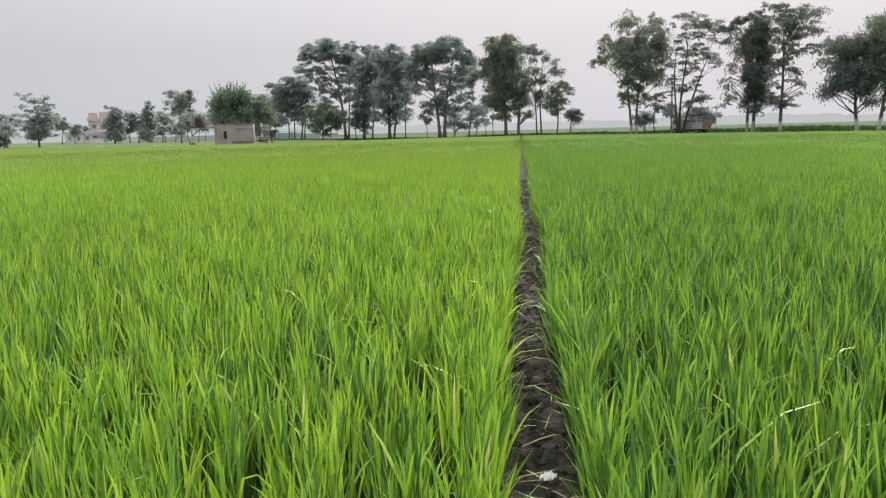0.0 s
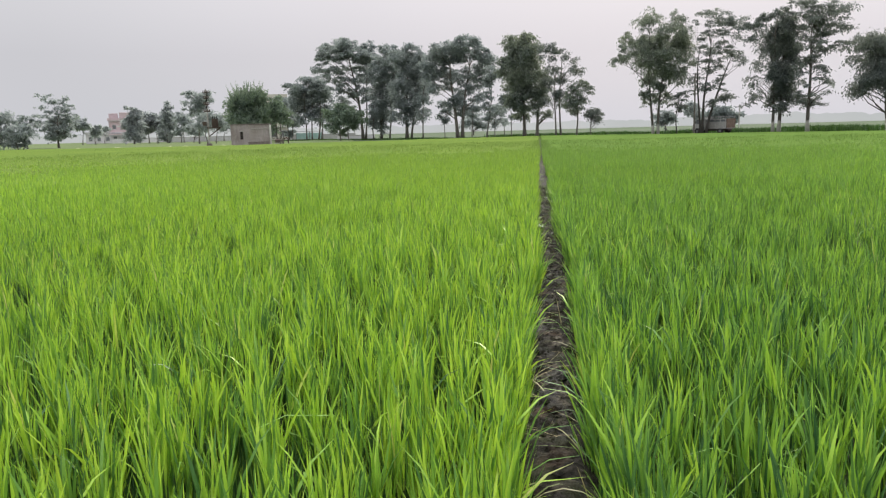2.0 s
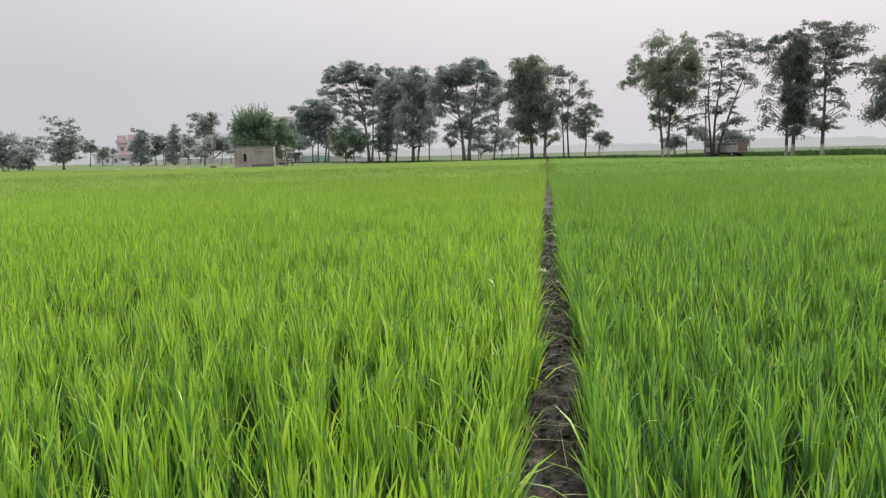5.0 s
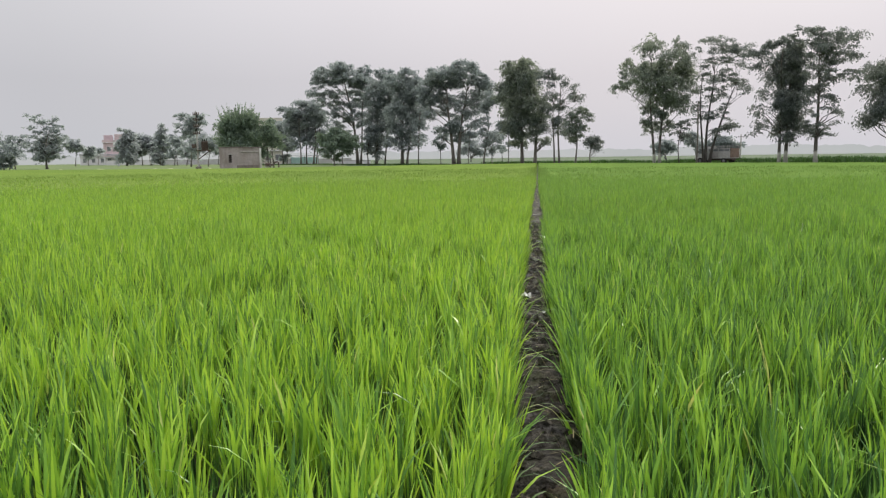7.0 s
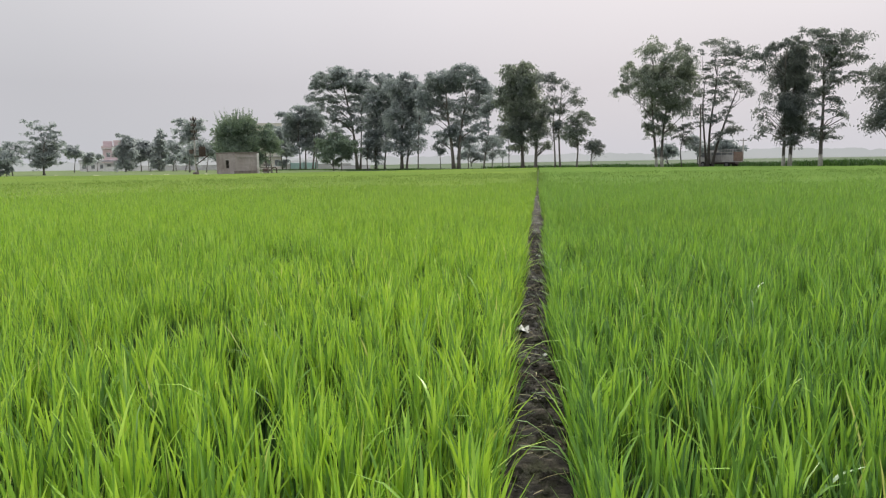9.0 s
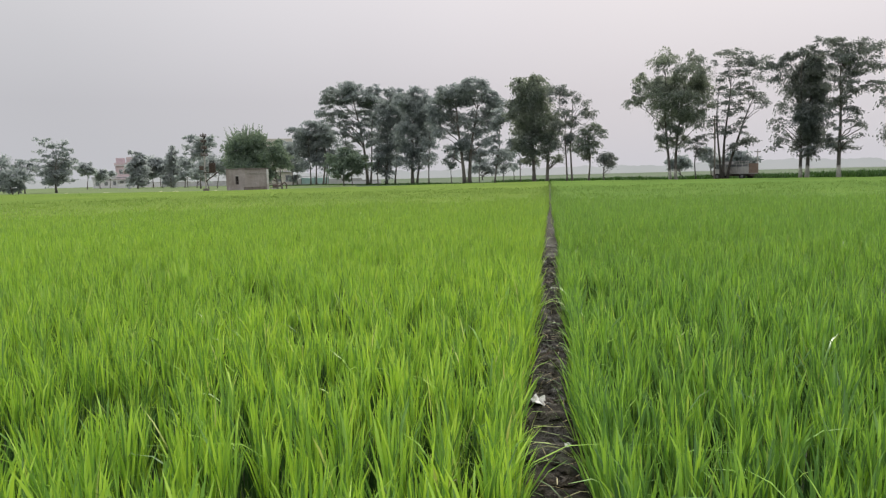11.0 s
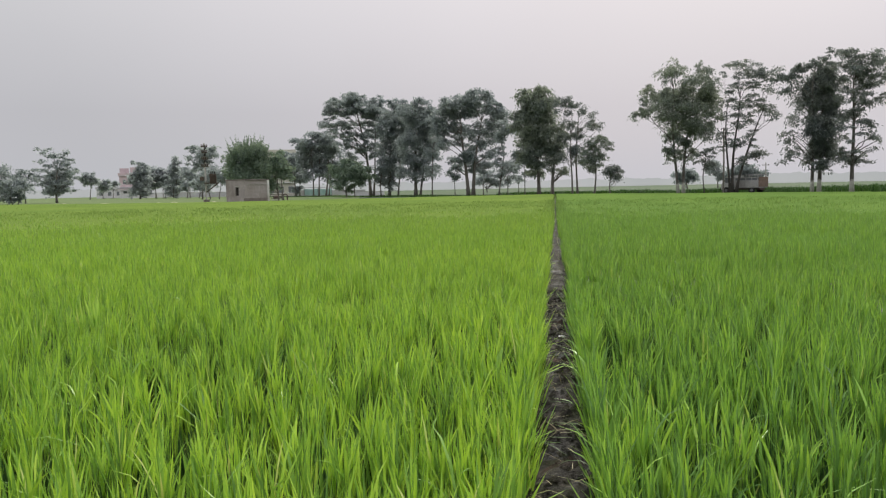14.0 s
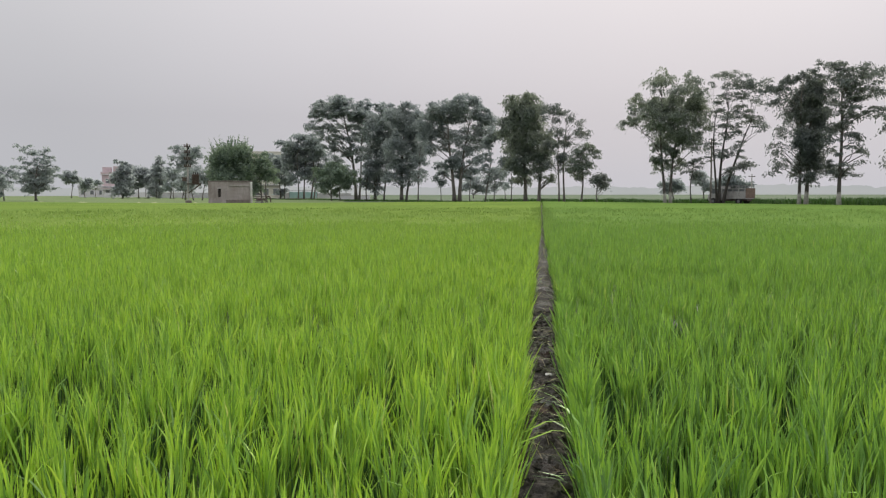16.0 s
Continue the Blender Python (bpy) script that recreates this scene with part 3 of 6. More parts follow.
def canopy_sheet(name, side, material, label):
    """The closed leaf canopy of the rice further off, above the paddy floor."""
    ys = np.concatenate([np.arange(-12, 30, 0.5), np.arange(30, 150, 2.0)])
    xs = np.concatenate([np.arange(0.13, 12, 0.45), np.arange(12, 132, 2.5)])
    v, f = [], []
    for y in ys:
        for x in xs:
            X = x * side
            d = float(detail(np.array(X), np.array(y))[0]) + 3.0 * noise.noise(Vector((X * 0.45, y * 0.45, 3.0))) + 1.5 * noise.noise(Vector((X * 1.3, y * 1.3, 7.0)))
            t = min(1.0, max(0.0, (d - 9.8) / 17.2))
            e = float(far_edge(np.array(X)))
            z = FIELD_Z - 0.06 + t * 0.435 + (0.03 * noise.noise(Vector((X * 0.8, y * 0.8, 0))) if t > 0.3 else 0.0)
            yy = min(y, e)
            if yy >= e - 0.01:
                z = FIELD_Z - 0.05 if y > e + 2 else z
            v.append((X + float(bund_line(yy)), yy, z))
    w = len(xs)
    for i in range(len(ys) - 1):
        for k in range(w - 1):
            q = (i * w + k, i * w + k + 1, (i + 1) * w + k + 1, (i + 1) * w + k)
            if v[q[0]][1] == v[q[3]][1] and v[q[1]][1] == v[q[2]][1] or max(v[c][2] for c in q) < FIELD_Z - 0.055:
                continue
            f.append(q if side > 0 else tuple(reversed(q)))
    ob = new(name, Shape().add(v, f).mesh(name, material, True))
    tagged(ob, label, "rice crop", kind="stuff")


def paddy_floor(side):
    """Wet soil under the rice, coloured dark as the shaded gaps and tinted green."""
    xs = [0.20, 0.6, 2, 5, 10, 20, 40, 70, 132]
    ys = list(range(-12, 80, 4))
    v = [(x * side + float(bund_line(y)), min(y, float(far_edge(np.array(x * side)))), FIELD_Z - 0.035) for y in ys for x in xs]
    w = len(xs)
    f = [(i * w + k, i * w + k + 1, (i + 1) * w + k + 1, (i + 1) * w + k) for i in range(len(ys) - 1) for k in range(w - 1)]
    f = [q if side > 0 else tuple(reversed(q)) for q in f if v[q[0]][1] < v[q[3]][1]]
    tagged(new("paddy_floor", Shape().add(v, f).mesh("paddy_floor", M["paddy_floor"])), "wet green-tinted soil under the rice, darkened as shaded gaps", "ground", kind="structure")


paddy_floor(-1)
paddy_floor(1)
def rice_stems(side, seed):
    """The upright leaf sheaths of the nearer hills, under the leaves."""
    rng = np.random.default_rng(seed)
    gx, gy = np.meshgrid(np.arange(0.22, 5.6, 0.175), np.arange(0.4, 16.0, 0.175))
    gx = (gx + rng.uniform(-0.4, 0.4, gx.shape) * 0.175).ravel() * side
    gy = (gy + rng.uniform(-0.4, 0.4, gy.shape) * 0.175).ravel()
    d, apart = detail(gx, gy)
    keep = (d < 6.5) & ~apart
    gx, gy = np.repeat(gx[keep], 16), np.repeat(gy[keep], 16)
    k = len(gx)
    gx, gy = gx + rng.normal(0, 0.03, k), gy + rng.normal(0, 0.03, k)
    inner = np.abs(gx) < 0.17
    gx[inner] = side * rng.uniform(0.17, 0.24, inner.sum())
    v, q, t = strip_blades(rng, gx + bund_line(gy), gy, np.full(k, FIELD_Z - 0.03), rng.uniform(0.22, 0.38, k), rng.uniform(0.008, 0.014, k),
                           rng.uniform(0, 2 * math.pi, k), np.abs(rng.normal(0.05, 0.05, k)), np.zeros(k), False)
    tagged(new("rice_stems", array_mesh("rice_stems", v, q, t, M["sheath"])), "upright leaf sheaths of the young rice, coloured dark as shade", "rice crop", kind="stuff")


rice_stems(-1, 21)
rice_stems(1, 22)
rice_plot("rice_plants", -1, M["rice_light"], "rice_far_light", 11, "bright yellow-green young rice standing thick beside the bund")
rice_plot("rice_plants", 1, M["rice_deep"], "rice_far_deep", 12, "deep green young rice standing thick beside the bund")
canopy_sheet("rice_canopy", -1, M["sheet_light"], "closed light green canopy of the further rice")
canopy_sheet("rice_canopy", 1, M["sheet_deep"], "closed deep green canopy of the further rice")


# ---- trees ----
def leaf_cloud(rng, centres, radii, count, size, droop, slim):
    """Leaves on sprays that grow out of each clump and hang over at their ends: pointed four-cornered leaves."""
    n = int(np.sum(count))
    which = np.repeat(np.arange(len(count)), count)
    c, r = np.asarray(centres, float)[which], np.asarray(radii, float)[which]
    # each clump has a handful of sprays, each with its own heading, rise and length
    k = 6
    head = rng.uniform(0, 2 * math.pi, (len(count), k))
    rise = np.clip(rng.normal(0.15, 0.45, (len(count), k)), -0.8, 0.65)
    reach = rng.uniform(0.5, 1.4, (len(count), k))
    s = rng.integers(0, k, n)
    u = rng.random(n) ** 0.75
    h, e, g = head[which, s], rise[which, s], reach[which, s]
    flat = np.minimum(1.0, r[:, 2] / np.maximum(r[:, 0], 0.01) * 1.1)
    out = np.stack([np.cos(h), np.sin(h), e * flat], 1) * (g * r[:, 0] * u)[:, None]
    out[:, 2] -= droop * 0.75 * g * r[:, 0] * u ** 2
    p = c + out + rng.normal(0, 1, (n, 3)) * r * np.array([0.26, 0.26, 0.30])
    a = np.stack([np.cos(h) * 0.7, np.sin(h) * 0.7, 0.4 * e - droop * (0.2 + 1.2 * u)], 1) + rng.normal(0, 0.55, (n, 3))
    a /= np.linalg.norm(a, axis=1)[:, None]
    b = np.cross(a, rng.normal(0, 1, (n, 3)))
    b /= np.linalg.norm(b, axis=1)[:, None]
    w = (size * rng.uniform(0.55, 1.45, n))[:, None]
    v = np.stack([p - a * w, p + b * w * slim, p + a * w, p - b * w * slim], 1).reshape(-1, 3)
    return v, np.arange(n * 4).reshape(-1, 4)


def upright_shoots(rng, shoots, mid_x, rx, ry, z0):
    """Leafy tips that stand up out of a bushy crown."""
    a = rng.uniform(0, 2 * math.pi, shoots)
    d = np.sqrt(rng.random(shoots))
    foot = np.stack([mid_x + rx * d * np.cos(a), ry * d * np.sin(a), z0 + 1.2 * np.sqrt(np.maximum(0.0, 1 - 0.9 * d ** 2))], 1)
    m = 95
    u = rng.random((shoots, m)) ** 1.2
    tip = rng.uniform(1.5, 3.1, shoots)[:, None]
    lean = rng.normal(0, 0.12, (shoots, 2)) + 0.38 * (foot[:, :2] - np.array([mid_x, 0])) / rx
    p = np.stack([foot[:, 0:1] + lean[:, 0:1] * tip * u, foot[:, 1:2] + lean[:, 1:2] * tip * u, foot[:, 2:3] + tip * u], 2).reshape(-1, 3)
    w = (0.15 * (1.2 - 0.8 * u)).reshape(-1, 1)
    p += rng.normal(0, 1, p.shape) * w * 0.7
    ax = rng.normal(0, 0.5, p.shape) + np.array([0, 0, 1.0])
    sd = rng.normal(0, 0.4, p.shape)
    return np.stack([p - ax * w, p + sd * w, p + ax * w, p - sd * w], 1).reshape(-1, 3)


def tree(x, y, turn, stems, lobes, sprays=(), leaf="tree_dark", bark="bark", seed=1, label="", droop=0.5, flat=0.65, size=None, shoots=0, airy=1.0, group="trees along the road", base=-0.2):
    """A tree with its foot at x, y. stems: (foot, top, height, radius) of each trunk; lobes: the leafy masses of the crown as (across, height, half width,
    half height, closeness of the leaves); sprays: its thinner outer masses, without the last; shoots: upright tips on top; airy: under 1 for an open crown."""
    rng = np.random.default_rng(seed)
    root = thing("tree", pose(x, y, base, 0, 0, turn), label, "tree", group)
    far = math.hypot(x, y - 8)
    size = size or (0.105 if far < 100 else 0.16 if far < 135 else 0.205 if far < 160 else 0.32)
    # nearer trees show their single sprays, further ones closed masses
    loose, wide, full = (0.80, 1.0, 0.85) if far < 98 else (1.0, 1.3, 2.4) if far < 160 else (1.1, 1.15, 4.2)
    wide, full = wide * (0.5 + 0.5 * airy), full * airy
    masses = [tuple(q) for q in lobes] + [(*q, 0.9) for q in sprays]
    left, right = min(q[0] - q[2] for q in masses), max(q[0] + q[2] for q in masses)
    mid_x, half = (left + right) / 2, (right - left) / 2
    cs, rs, count = [], [], []
    for dx, z, rx, rz, close in masses:
        # masses near the crown's middle may stand before or behind the trunk
        room = 0.62 * half * math.sqrt(max(0.0, 1 - ((dx - mid_x) / half) ** 2))
        dy = rng.uniform(-1, 1) * max(0.0, room - 0.4 * rx)
        ry = max(0.6, 0.9 * min(rx, 2.0))
        area = math.pi * rx * rz
        n = max(4, int(area * (2.2 if far < 135 else 1.4) + 2))
        total = full * close ** (1.5 if far < 98 else 1.1) * area / (0.5 * size * size)
        for _ in range(n):
            p = rng.normal(0, 1, 3)
            p *= rng.random() ** 0.4 / np.linalg.norm(p)
            br = min(1.05, loose * (0.36 + 0.40 * min(rx, rz))) * rng.uniform(0.75, 1.3)
            cs.append((dx + p[0] * max(0.1, rx * wide - br * 0.35), dy + p[1] * ry, z - base + p[2] * max(0.1, rz * wide - br * flat * 0.3) + 0.25 * droop * br))
            rs.append((br, br, br * flat))
            count.append(max(4, int(total / n * rng.uniform(0.6, 1.4))))
    v, q = leaf_cloud(rng, cs, rs, np.array(count), size * (1.25 if far < 98 else 1.0), droop, 0.32 if far < 98 else 0.5)
    if shoots:
        top = max(m[1] + m[3] for m in masses) - base
        sv = upright_shoots(rng, shoots, mid_x, half * 0.9, half * 0.75, top - 2.6)
        q = np.concatenate([q, np.arange(len(sv)).reshape(-1, 4) + len(v)])
        v = np.concatenate([v, sv])
    crown = new("crown", array_mesh("crown", v, q, np.zeros((0, 3), np.int32), M[leaf]))
    crown.parent = root
    lines = []
    for i, (foot, tip, height, thick) in enumerate(stems):
        wood, line, rad = Shape(), [], []
        bend = rng.uniform(-0.35, 0.35)
        for k in range(9):
            u = k / 8
            wob = 0.14 * math.sin(u * 6 + i * 2.3 + seed) * u + bend * math.sin(math.pi * u) * 0.8
            line.append((foot + (tip - foot) * u ** 1.25 + wob, wob * 0.5 + (i - (len(stems) - 1) / 2) * 0.5 * u, (height - base) * u - (0.1 if k == 0 else 0)))
            rad.append(thick * (1.3 if k == 0 else 1.0 - 0.78 * u))
        wood.tube(line, rad, 9)
        lines.append((line, rad, height - base, wood))
    for j in rng.permutation(len(cs))[:min(len(cs), 44)]:
        # each limb leaves the trunk that stands nearest to its leaves
        c = Vector(cs[j])
        line, rad, tz, wood = min(lines, key=lambda l: abs(l[0][6][0] - c.x))
        zf = max(0.25, min(0.97, (c.z - rng.uniform(0.4, 1.0) * abs(c.x - line[4][0]) - 0.3) / tz))
        k = zf * 8
        i0 = min(7, int(k))
        a = Vector(line[i0]).lerp(Vector(line[i0 + 1]), k - i0)
        reach = (c - a).length
        m1 = a.lerp(c, 0.35) + Vector((rng.normal(0, 0.08), rng.normal(0, 0.08), rng.uniform(0.0, 0.14))) * reach
        m2 = a.lerp(c, 0.7) + Vector((rng.normal(0, 0.08), rng.normal(0, 0.08), rng.uniform(0.02, 0.14))) * reach
        r0 = max(0.022, rad[i0] * 0.4)
        wood.tube([a, m1, m2, c], [r0, r0 * 0.72, r0 * 0.5, r0 * 0.2], 5, False)
    for line, rad, tz, wood in lines:
        part("trunk", wood, M[bark], root, "limewashed trunk foot" if bark == "lime_bark" else "", True)
    return root


LB = dict(bark="lime_bark")
# the row by the road, from the end where the road comes nearest; then the pump house, the plot's edge and the far trees
tree(31.6, 73.9, -23, ((0, 0.34, 7.3, 0.19),),
     ((-0.2, 9.1, 1.73, 1.54, 1.2), (0.6, 6.8, 2.47, 3.09, 1.6), (0, 4.8, 1.54, 1.85, 1.3), (1.1, 8.7, 2.47, 2.47, 1.2), (1.9, 4.2, 2.47, 1.85, 1.1),),
     sprays=((-0.8, 9.9, 0.99, 0.74), (0.6, 3, 0.99, 0.62),), leaf="tree_mid", droop=0.8, seed=3, label="tall leafy roadside tree with a limewashed trunk foot", **LB)
tree(30.3, 75.1, -22, ((0, -0.66, 7, 0.19),),
     ((-0.5, 7, 2.49, 2.18, 1.9), (-1.8, 8.4, 1.37, 1, 1.2), (-1.3, 5, 1.99, 1.56, 1.5), (-2, 4.2, 1.74, 1.37, 1.1), (0.4, 3.6, 1.56, 1.37, 1.4), (0.4, 7.5, 1.37, 1.56, 1.4), (-0.4, 5.2, 2.18, 1.56, 1.6),),
     sprays=((-2.3, 7.9, 1.74, 1.12), (-2.7, 3.7, 1.24, 0.75), (-3, 6.7, 1, 0.87), (0.9, 2.5, 0.75, 0.62),), droop=1.0, seed=4, label="drooping dark roadside tree with a limewashed trunk foot", **LB)
tree(25.0, 80.6, -18, ((-0, 0.04, 10.3, 0.2),),
     ((0.3, 12.1, 2.73, 0.97, 1.3), (0.9, 10.6, 2.31, 1.21, 1.2), (0.8, 10.3, 0.97, 1.09, 2.2), (1.9, 8.3, 1.82, 0.55, 1.1), (3.3, 8, 1.09, 0.55, 1.2), (0.5, 7.9, 1.34, 0.73, 1.2), (-0.2, 6.9, 1.09, 0.85, 1.3), (1, 6.1, 1.09, 0.73, 1.2), (-0.7, 3.5, 1.34, 0.85, 1.2), (-0, 3, 0.91, 0.85, 1.8),),
     sprays=((-1.8, 12.6, 1.34, 0.61), (2.2, 12, 1.58, 0.85), (3.3, 11.8, 0.85, 0.43), (2.7, 9.8, 1.09, 0.85), (-0.2, 9, 1.7, 1.09), (-0.8, 5.9, 0.85, 0.73), (0.9, 4.8, 1.52, 0.55), (1.6, 4.8, 0.73, 0.36), (1.1, 3.6, 1.21, 0.36), (0.9, 2.7, 0.97, 0.3),), droop=0.55, flat=0.5, seed=5, label="tall airy roadside tree with a limewashed trunk foot", **LB)
tree(22.6, 82.8, -16, ((-0.3, -0.3, 10.9, 0.17), (0.25, 0.4, 10.9, 0.2),),
     ((-0.1, 11.7, 2.4, 0.65, 1.6), (-2.1, 11.3, 1.9, 0.75, 1.2), (0.5, 10.4, 1.85, 1.2, 3.6), (-1.8, 9.9, 1.4, 1.1, 1.1), (0.6, 8.5, 1.65, 1.5, 4.0), (0.4, 6.4, 1.5, 1.5, 3.8), (0.3, 4.2, 1.35, 1.4, 3.8), (-1.6, 8.3, 1.1, 1.1, 0.9), (0.3, 2.5, 1.2, 0.6, 1.6),),
     sprays=((-3.3, 10.8, 1.1, 0.7), (-2.9, 9.4, 0.9, 0.7), (-2.1, 7.0, 1.1, 0.8), (-2.3, 5.4, 1.0, 0.8), (-1.8, 3.7, 1.2, 0.8), (-2.6, 3.0, 0.6, 0.4), (2.2, 7.0, 0.5, 0.7), (2.0, 5.0, 0.7, 0.5), (1.8, 3.2, 0.9, 0.5),), droop=0.9, seed=6, label="dense dark roadside tree on twin limewashed trunks", **LB)
tree(17.1, 92, -11, ((-0.3, -0.69, 9.7, 0.14), (-0.12, 0.53, 10.3, 0.17), (0.3, 3.1, 8.9, 0.17),),
     ((1.7, 12.9, 1.49, 1.08, 1.2), (2.8, 12.1, 0.95, 0.95, 1.1), (0.5, 11.2, 1.49, 0.68, 1.1), (1.5, 9.5, 1.89, 0.88, 1.3), (0.4, 9.4, 0.95, 0.81, 1.1), (3, 8.9, 1.35, 0.81, 1.1), (1.9, 5.9, 1.08, 0.68, 1.1), (0.3, 5.2, 1.22, 0.81, 1.2), (2.5, 4.6, 1.35, 0.88, 1.2), (1.1, 3.5, 0.95, 0.81, 1.3),),
     sprays=((-0.8, 13.5, 0.81, 0.54), (0.7, 13.2, 1.22, 0.95), (-1.2, 12.4, 0.68, 0.47), (0.6, 12.2, 0.95, 0.54), (-0.7, 11.1, 0.81, 0.68), (2.1, 11.1, 1.49, 0.68), (3.6, 12.2, 0.95, 0.81), (3.5, 11, 0.81, 0.95), (-0.8, 9.7, 0.95, 0.81), (3.7, 8, 0.95, 0.68), (0.1, 7.8, 1.35, 0.81), (1.9, 7.8, 1.22, 0.81), (-1.1, 8.2, 0.68, 0.95), (0.6, 6.9, 1.08, 0.61), (-1, 6.3, 0.95, 0.68), (-0.9, 5.7, 0.81, 0.54), (2.3, 3.8, 0.61, 0.41),), droop=0.4, flat=0.45, seed=7, bark="dark_bark", label="airy forked roadside tree with open layered leaves")
tree(11.8, 93.1, -8, ((-0.25, -0.93, 11.9, 0.17), (0.31, 1.5, 11.8, 0.18),),
     ((-0.3, 13.1, 1.36, 0.95, 1.1), (-1.2, 12.5, 1.63, 0.81, 1.2), (2.5, 12.3, 1.09, 1.22, 1.4), (3.3, 11.4, 1.09, 1.09, 1.2), (0.9, 12.1, 1.49, 0.81, 1.4), (-3.4, 11.3, 1.15, 0.75, 1.4), (-4.0, 10.3, 0.6, 0.7, 1.6), (-3.8, 8.9, 0.8, 0.75, 1.5), (-5.0, 8.6, 0.55, 0.6, 1.7), (-4.4, 9.1, 0.6, 0.4, 1.5), (-1.8, 11, 1.76, 1.22, 1.7), (0.3, 10.6, 3.05, 1.49, 2.2), (2.7, 10.2, 1.63, 1.63, 1.6), (-1.5, 9.1, 1.49, 1.49, 1.7), (1, 8.4, 2.17, 1.76, 2), (3.4, 8.3, 1.22, 1.36, 1.2), (-0.5, 6.9, 1.36, 1.22, 1.6), (1.6, 6.8, 1.76, 1.36, 1.7), (0.7, 5.7, 1.63, 0.61, 1.9), (-0.8, 4.6, 1.22, 0.81, 1.8), (0.7, 4.4, 1.49, 0.61, 1.6),),
     sprays=((-1, 13.8, 1.09, 0.81), (2.1, 13.3, 0.68, 1.09), (-2.8, 9.8, 0.81, 0.81), (-2.1, 7.9, 0.68, 0.81), (3.1, 6.1, 0.95, 0.95), (-1.2, 6.2, 1.02, 0.68), (-1.1, 4, 0.95, 0.41), (0.2, 3.7, 1.36, 0.47),), leaf="tree_mid", droop=1.2, seed=8, label="broad roadside tree on twin limewashed trunks", **LB)
tree(14.0, 91.1, -9, ((-0, 0.04, 4.5, 0.08),),
     ((0.2, 2.9, 0.6, 0.6, 1.4),),
     sprays=((0, 4.5, 1.06, 0.67), (1, 4.6, 1.06, 0.53), (-0, 3.6, 1.33, 0.6), (-0.7, 4.1, 0.53, 0.33),), flat=0.4, seed=9, bark="dark_bark", label="young slim roadside tree")
tree(4.6, 99.6, -3, ((0, 0.12, 3, 0.09),),
     ((0.3, 2.5, 1.16, 1.01, 1.8), (0.8, 3, 0.87, 0.72, 1.2),),
     sprays=((-0.6, 2.8, 0.72, 0.65), (0.9, 1.9, 0.87, 0.51), (0.1, 3.3, 0.58, 0.43),), seed=10, label="small round roadside tree")
tree(2.7, 101.4, -1, ((0, -0.02, 5.9, 0.13),),
     ((0.7, 6.6, 1.33, 0.66, 1.6), (1.5, 5.9, 0.88, 0.74, 1.4), (-0.4, 6.3, 1.33, 0.88, 1.5), (-0.7, 4.5, 1.62, 1.33, 1.8), (0.5, 4.1, 1.18, 1.33, 1.5), (-0.4, 3.1, 1.33, 0.66, 1.2),),
     sprays=(), seed=12, droop=0.6, leaf="tree_mid", label="half-grown dark roadside tree")
tree(0.4, 103.5, -0, ((-0.36, -0.44, 7.9, 0.13), (0.29, 0.35, 10.7, 0.14),),
     ((-1.5, 11.6, 1.2, 1.05, 1.2), (-0.2, 11.3, 0.9, 1.05, 1.1), (2.1, 8.5, 0.75, 1.05, 1.2), (-0.6, 8.6, 1.2, 0.9, 1.1), (-1, 7.2, 1.66, 1.05, 1.5), (-0.2, 5.6, 1.35, 1.05, 1.4), (-1.7, 4.7, 0.9, 0.9, 1.2), (0.1, 4.6, 0.9, 1.05, 1.2), (0.5, 7.5, 0.75, 1.2, 1.2),),
     sprays=((-2.4, 12.2, 0.6, 0.75), (-1.3, 10.4, 1.35, 0.6), (1.1, 10, 0.75, 1.05), (2.4, 9.9, 0.9, 0.6), (3, 8.4, 0.6, 0.75), (1.6, 8.5, 0.6, 0.6),), seed=13, droop=0.9, label="tall ragged roadside tree on two thin trunks")
tree(-2.5, 106.2, 2, ((-0.08, 0.84, 6.6, 0.26),),
     ((0.5, 6.3, 1.24, 1.24, 1.5), (0.8, 8.1, 1.24, 1.08, 1.3), (0.1, 4, 1.24, 0.93, 1.2), (-0.3, 5.2, 0.93, 0.93, 1.2),),
     sprays=((1, 3, 1.08, 0.54),), leaf="tree_mid", seed=14, label="stout leaning roadside tree")
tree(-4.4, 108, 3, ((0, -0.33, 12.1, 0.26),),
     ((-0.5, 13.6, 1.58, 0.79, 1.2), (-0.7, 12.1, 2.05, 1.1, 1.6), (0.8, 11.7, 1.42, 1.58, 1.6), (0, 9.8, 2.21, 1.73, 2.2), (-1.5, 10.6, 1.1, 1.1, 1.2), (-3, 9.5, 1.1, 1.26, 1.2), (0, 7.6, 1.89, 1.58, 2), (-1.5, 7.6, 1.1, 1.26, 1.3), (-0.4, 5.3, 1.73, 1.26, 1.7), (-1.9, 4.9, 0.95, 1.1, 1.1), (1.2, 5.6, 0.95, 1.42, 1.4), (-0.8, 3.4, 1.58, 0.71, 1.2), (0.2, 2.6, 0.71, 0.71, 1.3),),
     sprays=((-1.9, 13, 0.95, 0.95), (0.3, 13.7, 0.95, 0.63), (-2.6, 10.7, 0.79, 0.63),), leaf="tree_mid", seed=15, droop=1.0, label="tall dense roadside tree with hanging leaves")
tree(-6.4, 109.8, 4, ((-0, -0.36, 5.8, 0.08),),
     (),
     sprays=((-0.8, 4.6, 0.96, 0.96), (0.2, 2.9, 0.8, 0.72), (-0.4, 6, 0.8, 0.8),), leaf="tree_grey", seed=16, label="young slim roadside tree")
